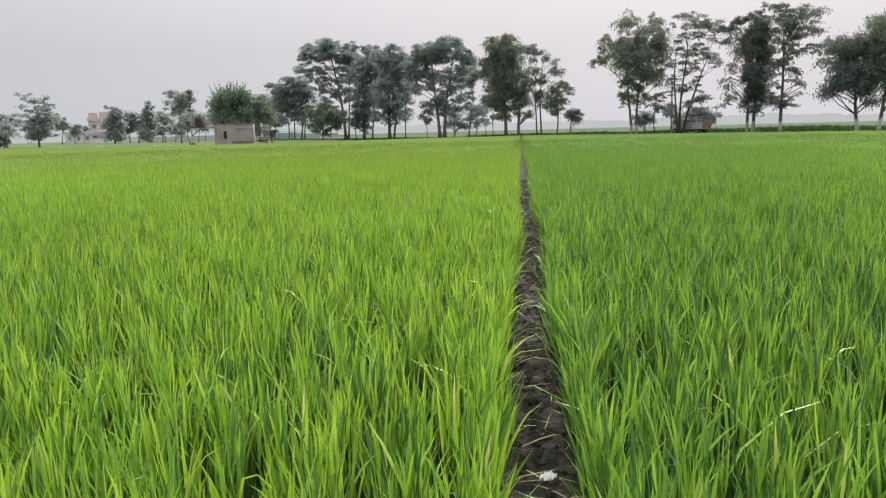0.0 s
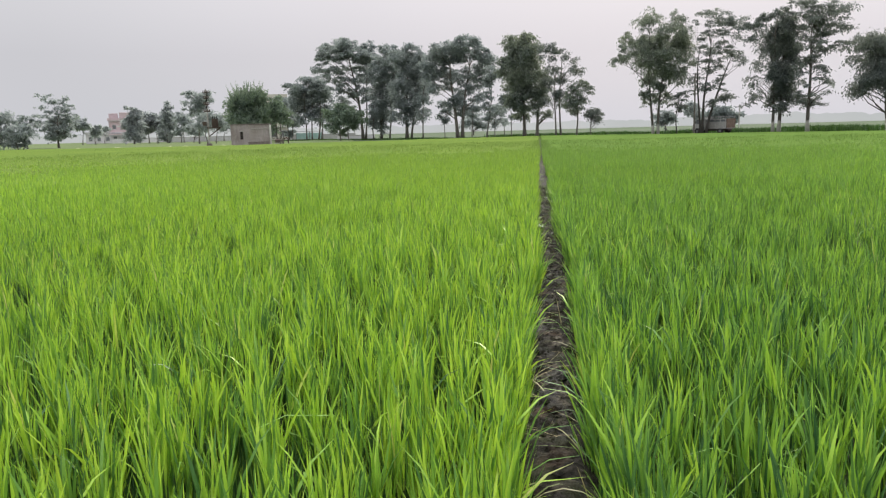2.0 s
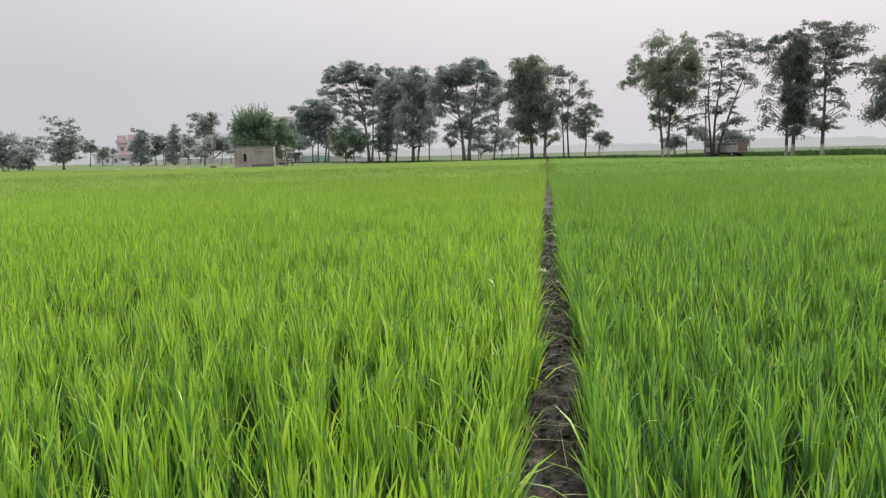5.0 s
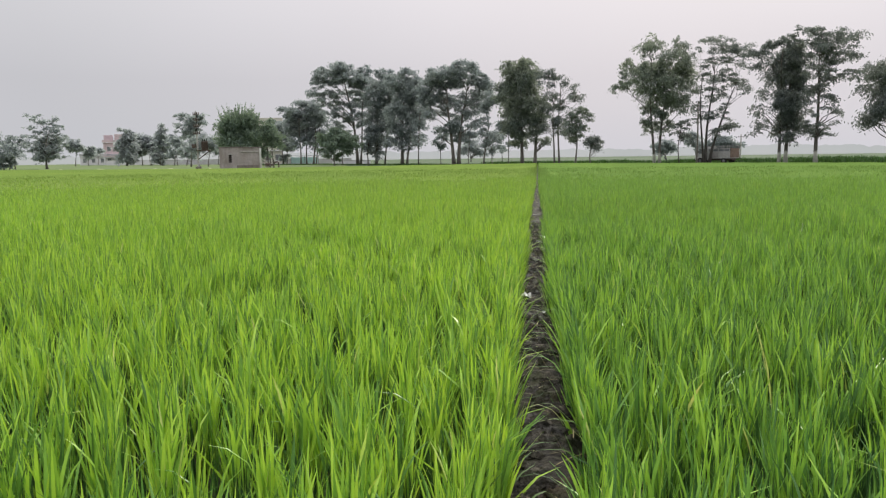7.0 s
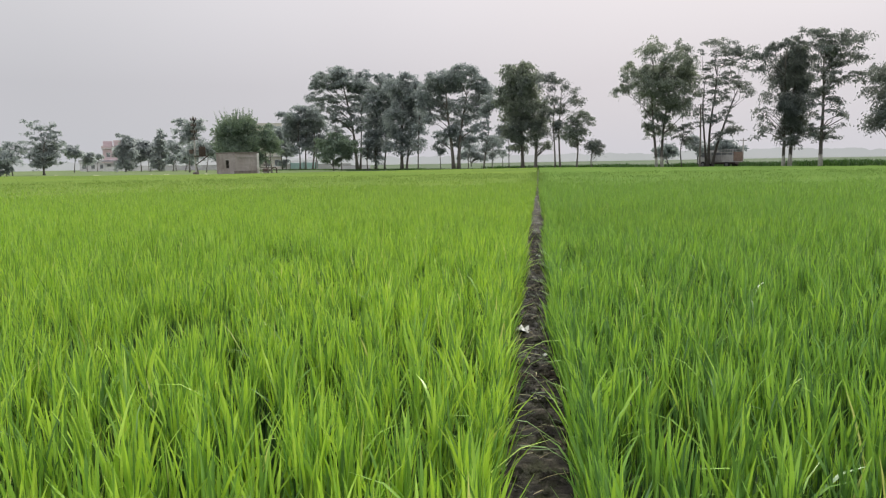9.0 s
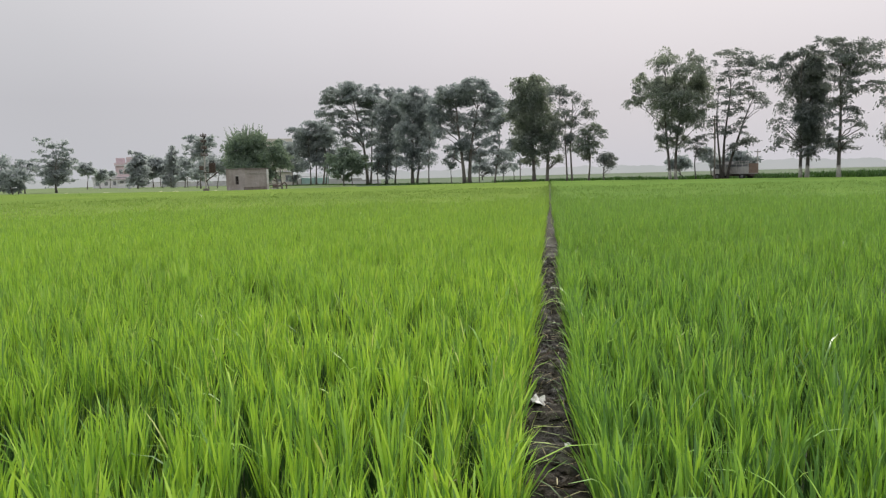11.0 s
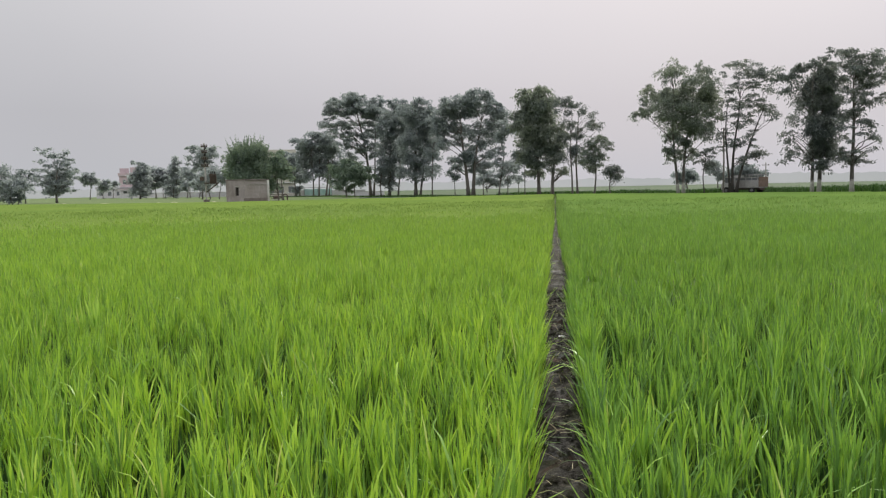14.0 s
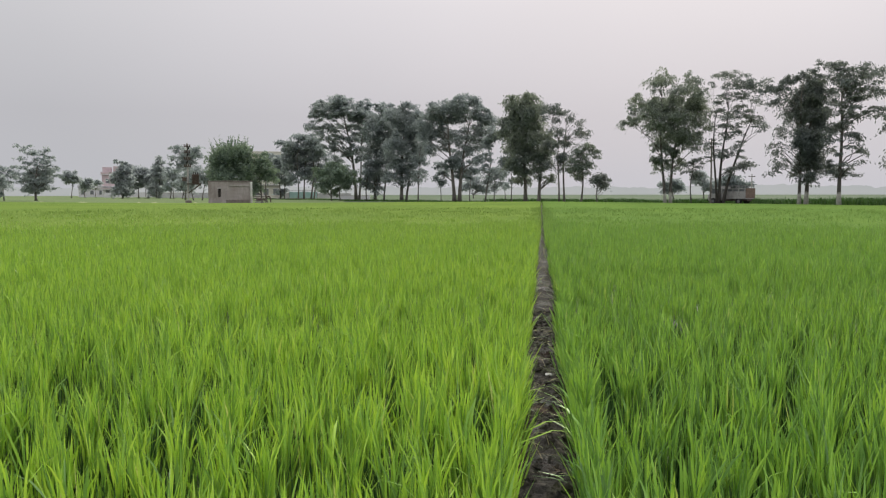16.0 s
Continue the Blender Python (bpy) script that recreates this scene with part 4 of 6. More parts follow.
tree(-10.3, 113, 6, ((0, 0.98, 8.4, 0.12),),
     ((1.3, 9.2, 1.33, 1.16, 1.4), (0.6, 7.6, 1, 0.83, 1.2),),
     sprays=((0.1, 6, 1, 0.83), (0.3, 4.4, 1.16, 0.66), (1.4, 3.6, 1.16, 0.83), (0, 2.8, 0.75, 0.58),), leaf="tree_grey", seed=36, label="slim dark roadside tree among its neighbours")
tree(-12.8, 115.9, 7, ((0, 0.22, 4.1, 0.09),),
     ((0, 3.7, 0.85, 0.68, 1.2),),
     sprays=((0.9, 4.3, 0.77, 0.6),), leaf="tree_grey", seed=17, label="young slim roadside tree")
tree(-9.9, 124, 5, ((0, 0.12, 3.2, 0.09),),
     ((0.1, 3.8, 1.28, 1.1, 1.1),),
     sprays=((1.2, 2.4, 0.82, 0.64), (-0.3, 2.3, 1.1, 0.73), (0.8, 4.7, 0.91, 0.73),), leaf="tree_hazed", seed=18, label="small pale tree behind the roadside row")
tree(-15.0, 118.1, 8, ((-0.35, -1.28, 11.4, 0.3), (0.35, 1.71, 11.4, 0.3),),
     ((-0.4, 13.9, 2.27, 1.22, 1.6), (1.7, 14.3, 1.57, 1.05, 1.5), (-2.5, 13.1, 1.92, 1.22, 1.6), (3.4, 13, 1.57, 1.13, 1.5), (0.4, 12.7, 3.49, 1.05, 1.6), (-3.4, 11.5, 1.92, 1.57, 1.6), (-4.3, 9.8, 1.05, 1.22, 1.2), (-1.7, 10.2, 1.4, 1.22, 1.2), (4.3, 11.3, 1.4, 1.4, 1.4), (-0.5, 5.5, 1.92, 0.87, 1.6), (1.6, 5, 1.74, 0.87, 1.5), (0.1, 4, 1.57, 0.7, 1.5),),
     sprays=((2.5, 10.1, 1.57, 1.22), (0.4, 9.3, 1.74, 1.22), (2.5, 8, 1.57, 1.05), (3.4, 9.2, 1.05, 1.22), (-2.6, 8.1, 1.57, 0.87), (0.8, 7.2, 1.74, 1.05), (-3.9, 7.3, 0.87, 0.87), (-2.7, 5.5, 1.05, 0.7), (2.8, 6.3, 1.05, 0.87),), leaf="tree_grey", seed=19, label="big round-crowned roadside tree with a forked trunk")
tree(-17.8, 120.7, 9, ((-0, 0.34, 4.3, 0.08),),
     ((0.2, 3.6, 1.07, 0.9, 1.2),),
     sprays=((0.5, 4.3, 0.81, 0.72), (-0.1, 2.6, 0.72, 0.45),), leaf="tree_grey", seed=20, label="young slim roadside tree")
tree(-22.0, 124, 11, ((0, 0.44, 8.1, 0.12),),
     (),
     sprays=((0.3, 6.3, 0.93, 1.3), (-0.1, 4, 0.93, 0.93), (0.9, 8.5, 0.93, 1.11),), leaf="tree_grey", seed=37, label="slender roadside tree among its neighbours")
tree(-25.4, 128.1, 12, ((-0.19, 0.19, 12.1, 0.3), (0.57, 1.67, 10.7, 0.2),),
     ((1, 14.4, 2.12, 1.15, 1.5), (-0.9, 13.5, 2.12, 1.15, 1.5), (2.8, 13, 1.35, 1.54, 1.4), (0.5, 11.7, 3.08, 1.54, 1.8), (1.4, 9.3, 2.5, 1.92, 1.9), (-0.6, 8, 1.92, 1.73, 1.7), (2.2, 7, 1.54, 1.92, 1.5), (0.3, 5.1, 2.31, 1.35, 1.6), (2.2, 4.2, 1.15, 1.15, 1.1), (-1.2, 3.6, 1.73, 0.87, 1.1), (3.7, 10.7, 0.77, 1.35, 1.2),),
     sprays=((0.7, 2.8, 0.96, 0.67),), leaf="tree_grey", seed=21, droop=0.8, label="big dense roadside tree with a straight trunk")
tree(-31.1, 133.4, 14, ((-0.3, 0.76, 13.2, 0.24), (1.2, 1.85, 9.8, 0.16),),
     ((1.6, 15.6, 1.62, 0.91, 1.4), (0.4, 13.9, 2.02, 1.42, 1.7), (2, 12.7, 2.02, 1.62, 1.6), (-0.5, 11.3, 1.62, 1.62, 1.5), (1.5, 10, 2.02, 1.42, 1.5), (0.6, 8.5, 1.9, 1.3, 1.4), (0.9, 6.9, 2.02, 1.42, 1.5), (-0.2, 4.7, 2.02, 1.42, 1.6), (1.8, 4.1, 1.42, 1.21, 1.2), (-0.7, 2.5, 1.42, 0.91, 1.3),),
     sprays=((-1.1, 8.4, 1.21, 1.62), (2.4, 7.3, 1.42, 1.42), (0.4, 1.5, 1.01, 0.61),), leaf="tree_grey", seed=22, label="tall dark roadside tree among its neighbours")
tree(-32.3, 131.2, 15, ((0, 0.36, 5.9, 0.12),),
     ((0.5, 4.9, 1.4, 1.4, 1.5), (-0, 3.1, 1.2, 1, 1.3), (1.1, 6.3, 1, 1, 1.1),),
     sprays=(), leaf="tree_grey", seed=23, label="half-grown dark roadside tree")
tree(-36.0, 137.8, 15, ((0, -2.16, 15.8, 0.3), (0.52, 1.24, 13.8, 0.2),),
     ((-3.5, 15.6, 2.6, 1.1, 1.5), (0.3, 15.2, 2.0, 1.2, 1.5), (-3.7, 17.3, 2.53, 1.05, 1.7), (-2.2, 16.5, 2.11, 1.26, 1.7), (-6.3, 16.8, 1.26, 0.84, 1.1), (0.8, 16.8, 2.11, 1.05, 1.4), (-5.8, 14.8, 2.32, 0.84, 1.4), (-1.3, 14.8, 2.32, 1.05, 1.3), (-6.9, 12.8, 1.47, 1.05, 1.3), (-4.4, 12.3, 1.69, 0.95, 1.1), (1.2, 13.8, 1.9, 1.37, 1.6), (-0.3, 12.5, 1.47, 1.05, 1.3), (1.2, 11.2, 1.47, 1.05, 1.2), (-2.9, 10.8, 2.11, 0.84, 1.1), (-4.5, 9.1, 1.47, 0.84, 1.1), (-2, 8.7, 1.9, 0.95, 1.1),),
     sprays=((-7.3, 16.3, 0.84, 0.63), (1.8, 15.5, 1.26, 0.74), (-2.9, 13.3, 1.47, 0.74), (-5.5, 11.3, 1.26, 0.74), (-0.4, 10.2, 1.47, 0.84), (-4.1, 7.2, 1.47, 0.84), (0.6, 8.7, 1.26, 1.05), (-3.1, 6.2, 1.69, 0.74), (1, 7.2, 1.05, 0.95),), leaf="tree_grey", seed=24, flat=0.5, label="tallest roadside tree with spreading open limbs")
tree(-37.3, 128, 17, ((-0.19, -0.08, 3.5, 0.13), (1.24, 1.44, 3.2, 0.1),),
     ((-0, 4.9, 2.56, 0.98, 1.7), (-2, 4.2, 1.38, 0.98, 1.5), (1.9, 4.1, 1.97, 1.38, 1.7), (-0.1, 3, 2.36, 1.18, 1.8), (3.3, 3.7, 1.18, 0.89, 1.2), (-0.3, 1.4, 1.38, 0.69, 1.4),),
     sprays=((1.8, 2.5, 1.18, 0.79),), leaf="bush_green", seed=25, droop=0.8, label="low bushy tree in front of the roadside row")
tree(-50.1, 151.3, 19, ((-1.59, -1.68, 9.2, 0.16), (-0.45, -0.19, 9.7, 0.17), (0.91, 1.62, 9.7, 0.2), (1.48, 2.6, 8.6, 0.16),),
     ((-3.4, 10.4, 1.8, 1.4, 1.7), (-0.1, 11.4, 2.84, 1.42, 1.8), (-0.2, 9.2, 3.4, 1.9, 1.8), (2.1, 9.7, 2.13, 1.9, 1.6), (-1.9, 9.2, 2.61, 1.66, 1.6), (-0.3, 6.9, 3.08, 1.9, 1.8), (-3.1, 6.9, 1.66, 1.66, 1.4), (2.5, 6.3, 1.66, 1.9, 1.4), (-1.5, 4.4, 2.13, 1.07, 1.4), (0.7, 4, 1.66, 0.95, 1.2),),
     sprays=(), leaf="tree_grey", seed=26, label="broad tree on several thin trunks, leaf colour greyed as haze")
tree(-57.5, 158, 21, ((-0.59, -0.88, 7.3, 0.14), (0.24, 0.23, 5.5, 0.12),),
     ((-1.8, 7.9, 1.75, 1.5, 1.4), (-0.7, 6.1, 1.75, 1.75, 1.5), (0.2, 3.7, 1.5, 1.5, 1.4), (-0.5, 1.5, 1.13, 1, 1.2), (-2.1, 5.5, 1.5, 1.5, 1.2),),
     sprays=(), leaf="tree_hazed", seed=27, label="green tree with haze put into its pale leaf colour")
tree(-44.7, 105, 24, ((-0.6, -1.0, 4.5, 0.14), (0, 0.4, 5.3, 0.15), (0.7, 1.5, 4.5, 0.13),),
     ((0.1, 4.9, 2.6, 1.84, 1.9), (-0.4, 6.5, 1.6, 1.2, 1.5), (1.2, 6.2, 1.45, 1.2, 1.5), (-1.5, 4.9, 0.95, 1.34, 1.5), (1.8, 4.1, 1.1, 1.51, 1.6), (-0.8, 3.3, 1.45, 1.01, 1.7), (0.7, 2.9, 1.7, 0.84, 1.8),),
     sprays=(), leaf="bush_green", seed=28, droop=-0.25, flat=0.9, shoots=70, label="dense bushy tree with upright shoots behind the pump house", group="trees by the pump house")
tree(-41.0, 108, 22, ((-0.24, -0.45, 4.5, 0.12), (0.4, 0.49, 4.1, 0.1),),
     ((-0.4, 6.1, 1.19, 0.85, 1.2), (-0.7, 4.5, 1.53, 1.36, 1.8), (0.3, 3.5, 1.19, 1.19, 1.4), (-1.2, 2.5, 1.19, 1.02, 1.7), (-1.6, 1.3, 0.76, 0.59, 1.3),),
     sprays=(), leaf="bush_green", seed=29, label="bushy tree beside the pump house", group="trees by the pump house")
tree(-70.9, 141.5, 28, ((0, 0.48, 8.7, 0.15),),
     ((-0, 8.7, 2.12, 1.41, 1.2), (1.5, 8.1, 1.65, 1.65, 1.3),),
     sprays=((-1.5, 9.8, 1.06, 0.71), (-0.6, 7, 1.89, 0.94), (2.1, 9, 0.94, 0.94), (0.6, 5.4, 1.65, 0.83),), leaf="tree_hazed", seed=30, label="airy tree behind the power pole, leaf colour paled as haze", group="trees by the pump house")
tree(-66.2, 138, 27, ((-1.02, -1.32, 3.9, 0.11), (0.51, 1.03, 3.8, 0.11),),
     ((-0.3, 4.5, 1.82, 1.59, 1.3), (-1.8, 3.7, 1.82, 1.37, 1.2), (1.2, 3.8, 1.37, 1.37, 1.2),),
     sprays=(), leaf="tree_hazed", seed=40, label="bushy tree behind the power pole, leaf colour paled as haze", group="trees by the pump house")
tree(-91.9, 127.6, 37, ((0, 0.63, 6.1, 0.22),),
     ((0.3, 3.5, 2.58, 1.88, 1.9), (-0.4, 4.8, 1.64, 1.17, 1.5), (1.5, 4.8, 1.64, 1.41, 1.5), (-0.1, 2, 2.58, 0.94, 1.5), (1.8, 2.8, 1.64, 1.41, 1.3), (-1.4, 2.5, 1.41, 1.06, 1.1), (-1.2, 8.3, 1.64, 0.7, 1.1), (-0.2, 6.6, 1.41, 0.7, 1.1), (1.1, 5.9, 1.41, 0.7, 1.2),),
     sprays=((-2.7, 9.5, 0.59, 0.47), (-0.9, 9.6, 0.82, 0.47), (0.3, 8.3, 1.41, 0.7), (-2.2, 7.1, 0.94, 0.59), (1.9, 8.9, 1.17, 0.59), (2.6, 7.9, 1.17, 0.59), (1.2, 7.1, 1.64, 0.59), (2.3, 6.6, 1.41, 0.7), (3.1, 5.5, 0.94, 0.82), (-2.1, 5.6, 0.82, 0.7), (-2.6, 4.6, 0.82, 0.59), (-1.8, 3.8, 0.94, 0.82), (3.4, 4.2, 0.7, 0.59), (-2.6, 3.2, 0.7, 0.47), (2.9, 2.2, 0.59, 0.47),), leaf="tree_hazed", seed=31, flat=0.45, airy=0.55, label="lone open-crowned tree at the plot's edge", group="trees at the plot's edge")
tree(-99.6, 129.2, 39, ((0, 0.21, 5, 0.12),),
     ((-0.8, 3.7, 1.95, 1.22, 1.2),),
     sprays=((0.3, 5.7, 1.71, 0.73), (1.6, 6, 0.98, 0.49), (0.9, 4.7, 1.22, 0.85), (2, 4.2, 0.98, 0.73), (-1.1, 5, 0.98, 0.73), (1, 3.3, 1.1, 0.73),), leaf="tree_hazed", seed=32, flat=0.45, airy=0.6, label="small tree at the plot's edge, leaf colour paled as haze", group="trees at the plot's edge")
tree(-90.1, 115.3, 39, ((-0.4, -0.39, 2, 0.1), (0.32, 0.74, 2.2, 0.1),),
     ((0.2, 2.5, 1.97, 1.53, 1.6), (0.3, 1.1, 1.53, 0.98, 1.7),),
     sprays=(), leaf="tree_grey", seed=33, label="low bushy tree at the plot's edge", group="trees at the plot's edge")
tree(-97.7, 118, 41, ((0, 0.33, 4, 0.12),),
     ((0.3, 4, 3.44, 2.29, 1.5), (1.4, 2.1, 2.52, 1.6, 1.5), (-1, 2.3, 2.29, 1.6, 1.4),),
     sprays=(), leaf="tree_hazed", seed=34, label="low bushy tree at the plot's edge", group="trees at the plot's edge")
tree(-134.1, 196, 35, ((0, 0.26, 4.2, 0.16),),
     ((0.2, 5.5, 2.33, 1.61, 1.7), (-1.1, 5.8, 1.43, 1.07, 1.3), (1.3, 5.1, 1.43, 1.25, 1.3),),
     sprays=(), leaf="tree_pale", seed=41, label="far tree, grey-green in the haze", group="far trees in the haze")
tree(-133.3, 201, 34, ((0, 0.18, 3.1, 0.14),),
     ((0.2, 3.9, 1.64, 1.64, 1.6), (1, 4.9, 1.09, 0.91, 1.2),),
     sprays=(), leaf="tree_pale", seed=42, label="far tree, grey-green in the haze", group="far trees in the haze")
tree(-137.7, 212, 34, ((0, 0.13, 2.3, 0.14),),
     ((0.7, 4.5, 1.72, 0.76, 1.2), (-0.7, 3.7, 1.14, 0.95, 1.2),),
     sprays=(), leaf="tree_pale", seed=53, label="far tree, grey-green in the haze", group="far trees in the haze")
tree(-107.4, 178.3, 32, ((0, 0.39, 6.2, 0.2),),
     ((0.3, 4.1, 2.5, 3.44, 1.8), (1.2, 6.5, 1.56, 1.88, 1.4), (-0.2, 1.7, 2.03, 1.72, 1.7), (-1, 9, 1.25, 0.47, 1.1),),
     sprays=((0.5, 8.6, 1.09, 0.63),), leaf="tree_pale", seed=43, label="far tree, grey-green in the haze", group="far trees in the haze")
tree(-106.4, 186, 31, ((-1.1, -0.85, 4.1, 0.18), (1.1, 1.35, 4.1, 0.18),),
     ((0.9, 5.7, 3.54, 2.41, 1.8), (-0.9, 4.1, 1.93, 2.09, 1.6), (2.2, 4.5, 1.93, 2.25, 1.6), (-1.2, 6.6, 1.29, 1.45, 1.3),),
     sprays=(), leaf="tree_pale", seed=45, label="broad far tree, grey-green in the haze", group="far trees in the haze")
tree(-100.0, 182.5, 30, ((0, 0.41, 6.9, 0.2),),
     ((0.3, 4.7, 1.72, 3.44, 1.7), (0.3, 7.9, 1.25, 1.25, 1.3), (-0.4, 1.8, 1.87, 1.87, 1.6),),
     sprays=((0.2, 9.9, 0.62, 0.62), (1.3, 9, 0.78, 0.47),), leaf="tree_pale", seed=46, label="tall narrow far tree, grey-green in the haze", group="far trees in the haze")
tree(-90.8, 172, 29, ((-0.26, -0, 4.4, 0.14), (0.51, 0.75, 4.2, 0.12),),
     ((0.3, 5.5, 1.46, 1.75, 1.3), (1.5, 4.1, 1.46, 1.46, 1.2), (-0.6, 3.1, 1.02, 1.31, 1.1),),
     sprays=(), leaf="tree_hazed", seed=54, label="far tree, grey-green in the haze", group="far trees in the haze")
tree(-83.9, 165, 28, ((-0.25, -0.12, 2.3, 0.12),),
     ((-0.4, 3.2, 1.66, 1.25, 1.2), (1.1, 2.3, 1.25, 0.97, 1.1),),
     sprays=(), leaf="tree_hazed", seed=55, label="far tree, grey-green in the haze", group="far trees in the haze")
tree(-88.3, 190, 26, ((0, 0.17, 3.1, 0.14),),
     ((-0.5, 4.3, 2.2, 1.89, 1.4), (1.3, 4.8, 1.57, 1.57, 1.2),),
     sprays=(), leaf="tree_hazed", seed=61, label="far tree, grey-green in the haze", group="far trees in the haze")
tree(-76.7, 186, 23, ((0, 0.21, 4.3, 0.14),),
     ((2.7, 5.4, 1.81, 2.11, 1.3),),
     sprays=((1.4, 8.6, 2.11, 1.21),), leaf="tree_hazed", seed=62, label="far tree, grey-green in the haze", group="far trees in the haze")
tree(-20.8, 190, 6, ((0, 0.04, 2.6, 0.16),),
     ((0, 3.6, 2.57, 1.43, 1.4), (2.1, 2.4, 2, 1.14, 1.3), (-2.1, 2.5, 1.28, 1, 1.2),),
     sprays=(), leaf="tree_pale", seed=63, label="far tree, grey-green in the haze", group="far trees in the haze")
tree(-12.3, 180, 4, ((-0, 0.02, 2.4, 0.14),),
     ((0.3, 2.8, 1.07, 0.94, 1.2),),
     sprays=(), leaf="tree_hazed", seed=64, label="far tree, grey-green in the haze", group="far trees in the haze")
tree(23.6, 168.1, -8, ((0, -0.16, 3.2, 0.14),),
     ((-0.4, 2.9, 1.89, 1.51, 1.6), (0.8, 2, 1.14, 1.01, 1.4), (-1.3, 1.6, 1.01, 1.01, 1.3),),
     sprays=(), leaf="tree_hazed", seed=52, label="far tree, grey-green in the haze", group="far trees in the haze")
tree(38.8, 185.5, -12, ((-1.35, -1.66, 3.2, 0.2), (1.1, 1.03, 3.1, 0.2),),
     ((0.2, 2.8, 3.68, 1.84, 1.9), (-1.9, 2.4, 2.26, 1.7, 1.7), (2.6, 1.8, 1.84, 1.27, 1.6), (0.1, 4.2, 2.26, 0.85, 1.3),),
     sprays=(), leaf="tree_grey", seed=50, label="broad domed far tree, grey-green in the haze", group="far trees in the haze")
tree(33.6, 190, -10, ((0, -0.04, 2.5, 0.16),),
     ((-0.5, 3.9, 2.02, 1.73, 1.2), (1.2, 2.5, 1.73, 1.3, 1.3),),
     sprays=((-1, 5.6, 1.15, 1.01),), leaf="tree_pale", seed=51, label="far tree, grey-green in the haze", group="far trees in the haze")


# ---- road, verge, tall fodder ----
def along(s, off):
    p = ROAD_A + ROAD_DIR * s + ROAD_N * off
    return p.x, p.y


def make_road():
    v, f = [], []
    for i in range(60):
        s = -120 + i * 6.0
        for off, z in ((2.4, -0.20), (2.7, -0.10), (7.2, -0.10), (7.5, -0.20)):
            x, y = along(s, off)
            v.append((x, y, z))
    for i in range(59):
        f += [(i * 4 + k, i * 4 + k + 1, i * 4 + 5 + k, i * 4 + 4 + k) for k in range(3)]
    ob = new("road", Shape().add(v, f).mesh("road", M["asphalt"]))
    tagged(ob, "narrow worn country road behind the trees", "road", kind="structure")


make_road()


def tuft_strip(name, s0, s1, o0, o1, count, hgt, width, material, label, category, seed, base=-0.2):
    rng = np.random.default_rng(seed)
    s, o = rng.uniform(s0, s1, count), rng.uniform(o0, o1, count)
    bx = ROAD_A.x + ROAD_DIR.x * s + ROAD_N.x * o
    by = ROAD_A.y + ROAD_DIR.y * s + ROAD_N.y * o
    wave = 1 + 0.22 * np.sin(s * 0.31) * np.sin(s * 0.113 + 1.0) + 0.1 * np.sin(s * 1.7)
    v, q, t = strip_blades(rng, bx, by, np.full(count, base), hgt * wave * rng.normal(1, 0.16, count).clip(0.5, 1.5), width * rng.uniform(0.6, 1.4, count),
                           rng.uniform(0, 6.28, count), np.abs(rng.normal(0.15, 0.15, count)), np.abs(rng.normal(0.15, 0.2, count)), False)
    tagged(new(name, array_mesh(name, v, q, t, material)), label, category, kind="stuff")


tuft_strip("verge_grass", -60, 130, -3.2, 2.3, 16000, 0.30, 0.06, M["fodder"], "rough dark grass on the verge under the trees", "grass", 61)
tuft_strip("fodder_crop", -75, 26, 9.0, 22.0, 25000, 0.68, 0.09, M["fodder"], "dark green waist-high fodder crop beyond the road", "crop", 62)
tuft_strip("fodder_crop", 14, 60, 9.5, 16.0, 7000, 0.5, 0.09, M["fodder"], "low dark green crop beyond the road", "crop", 63)


# ---- the pump house ----
def pump_house():
    ang = math.degrees(math.atan2(0.425, 0.905)) + 40
    h = thing("pump_house", pose(-38.6, 91.2, -0.2, 0, 0, ang), "small flat-roofed plastered brick pump house at the field's edge", "hut")
    L, W, H, t = 3.73, 3.48, 2.78, 0.23
    part("wall", Shape().box(0, 0, 0.62, L, t, H, 0.02), M["plaster"], h, "pale plastered wall")
    part("wall", Shape().box(0, W - t, 0, L, W, H, 0.02), M["plaster"], h)
    part("wall", Shape().box(L - t, t, 0, L, W - t, H, 0.02), M["plaster"], h)
    # the wall with the window, in four pieces round the opening
    w = Shape()
    w.box(0.003, t, 0, t, 1.15, H, 0).box(0.003, 1.72, 0, t, W - t, H, 0)
    w.box(0.003, 1.15, 0, t, 1.72, 0.95, 0).box(0.003, 1.15, 1.95, t, 1.72, H, 0)
    part("wall", w, M["plaster"], h, "greyer wall with a small window")
    part("plinth", Shape().box(-0.05, -0.05, 0, L + 0.05, t, 0.62, 0.02), M["plinth"], h, "damp dark plinth")
    part("roof", Shape().box(-0.06, -0.10, H, L + 0.06, W + 0.06, H + 0.12, 0.02), M["plinth"], h, "flat weathered roof slab")
    part("pillar", Shape().box(L - 0.30, -0.09, 0, L + 0.03, -0.055, H - 0.01), M["white_paint"], h, "whitewashed corner strip")
    # near-black panel put in for the darkness of the room behind
    win = part("window", Shape().box(0.10, 1.15, 0.95, 0.14, 1.72, 1.95), M["void"], h, "unglazed window backed by a near-black panel")
    for k in range(4):
        y = 1.24 + k * 0.13
        part("bar", Shape().tube([(0.06, y, 0.95), (0.06, y, 1.95)], 0.011, 6), M["iron"], win)
    part("lintel", Shape().box(-0.035, 1.05, 1.96, 0.0, 1.82, 2.06), M["concrete"], h)
    part("ledge", Shape().box(0.3, -0.10, 2.28, L - 0.35, -0.002, 2.34), M["concrete"], h)


pump_house()


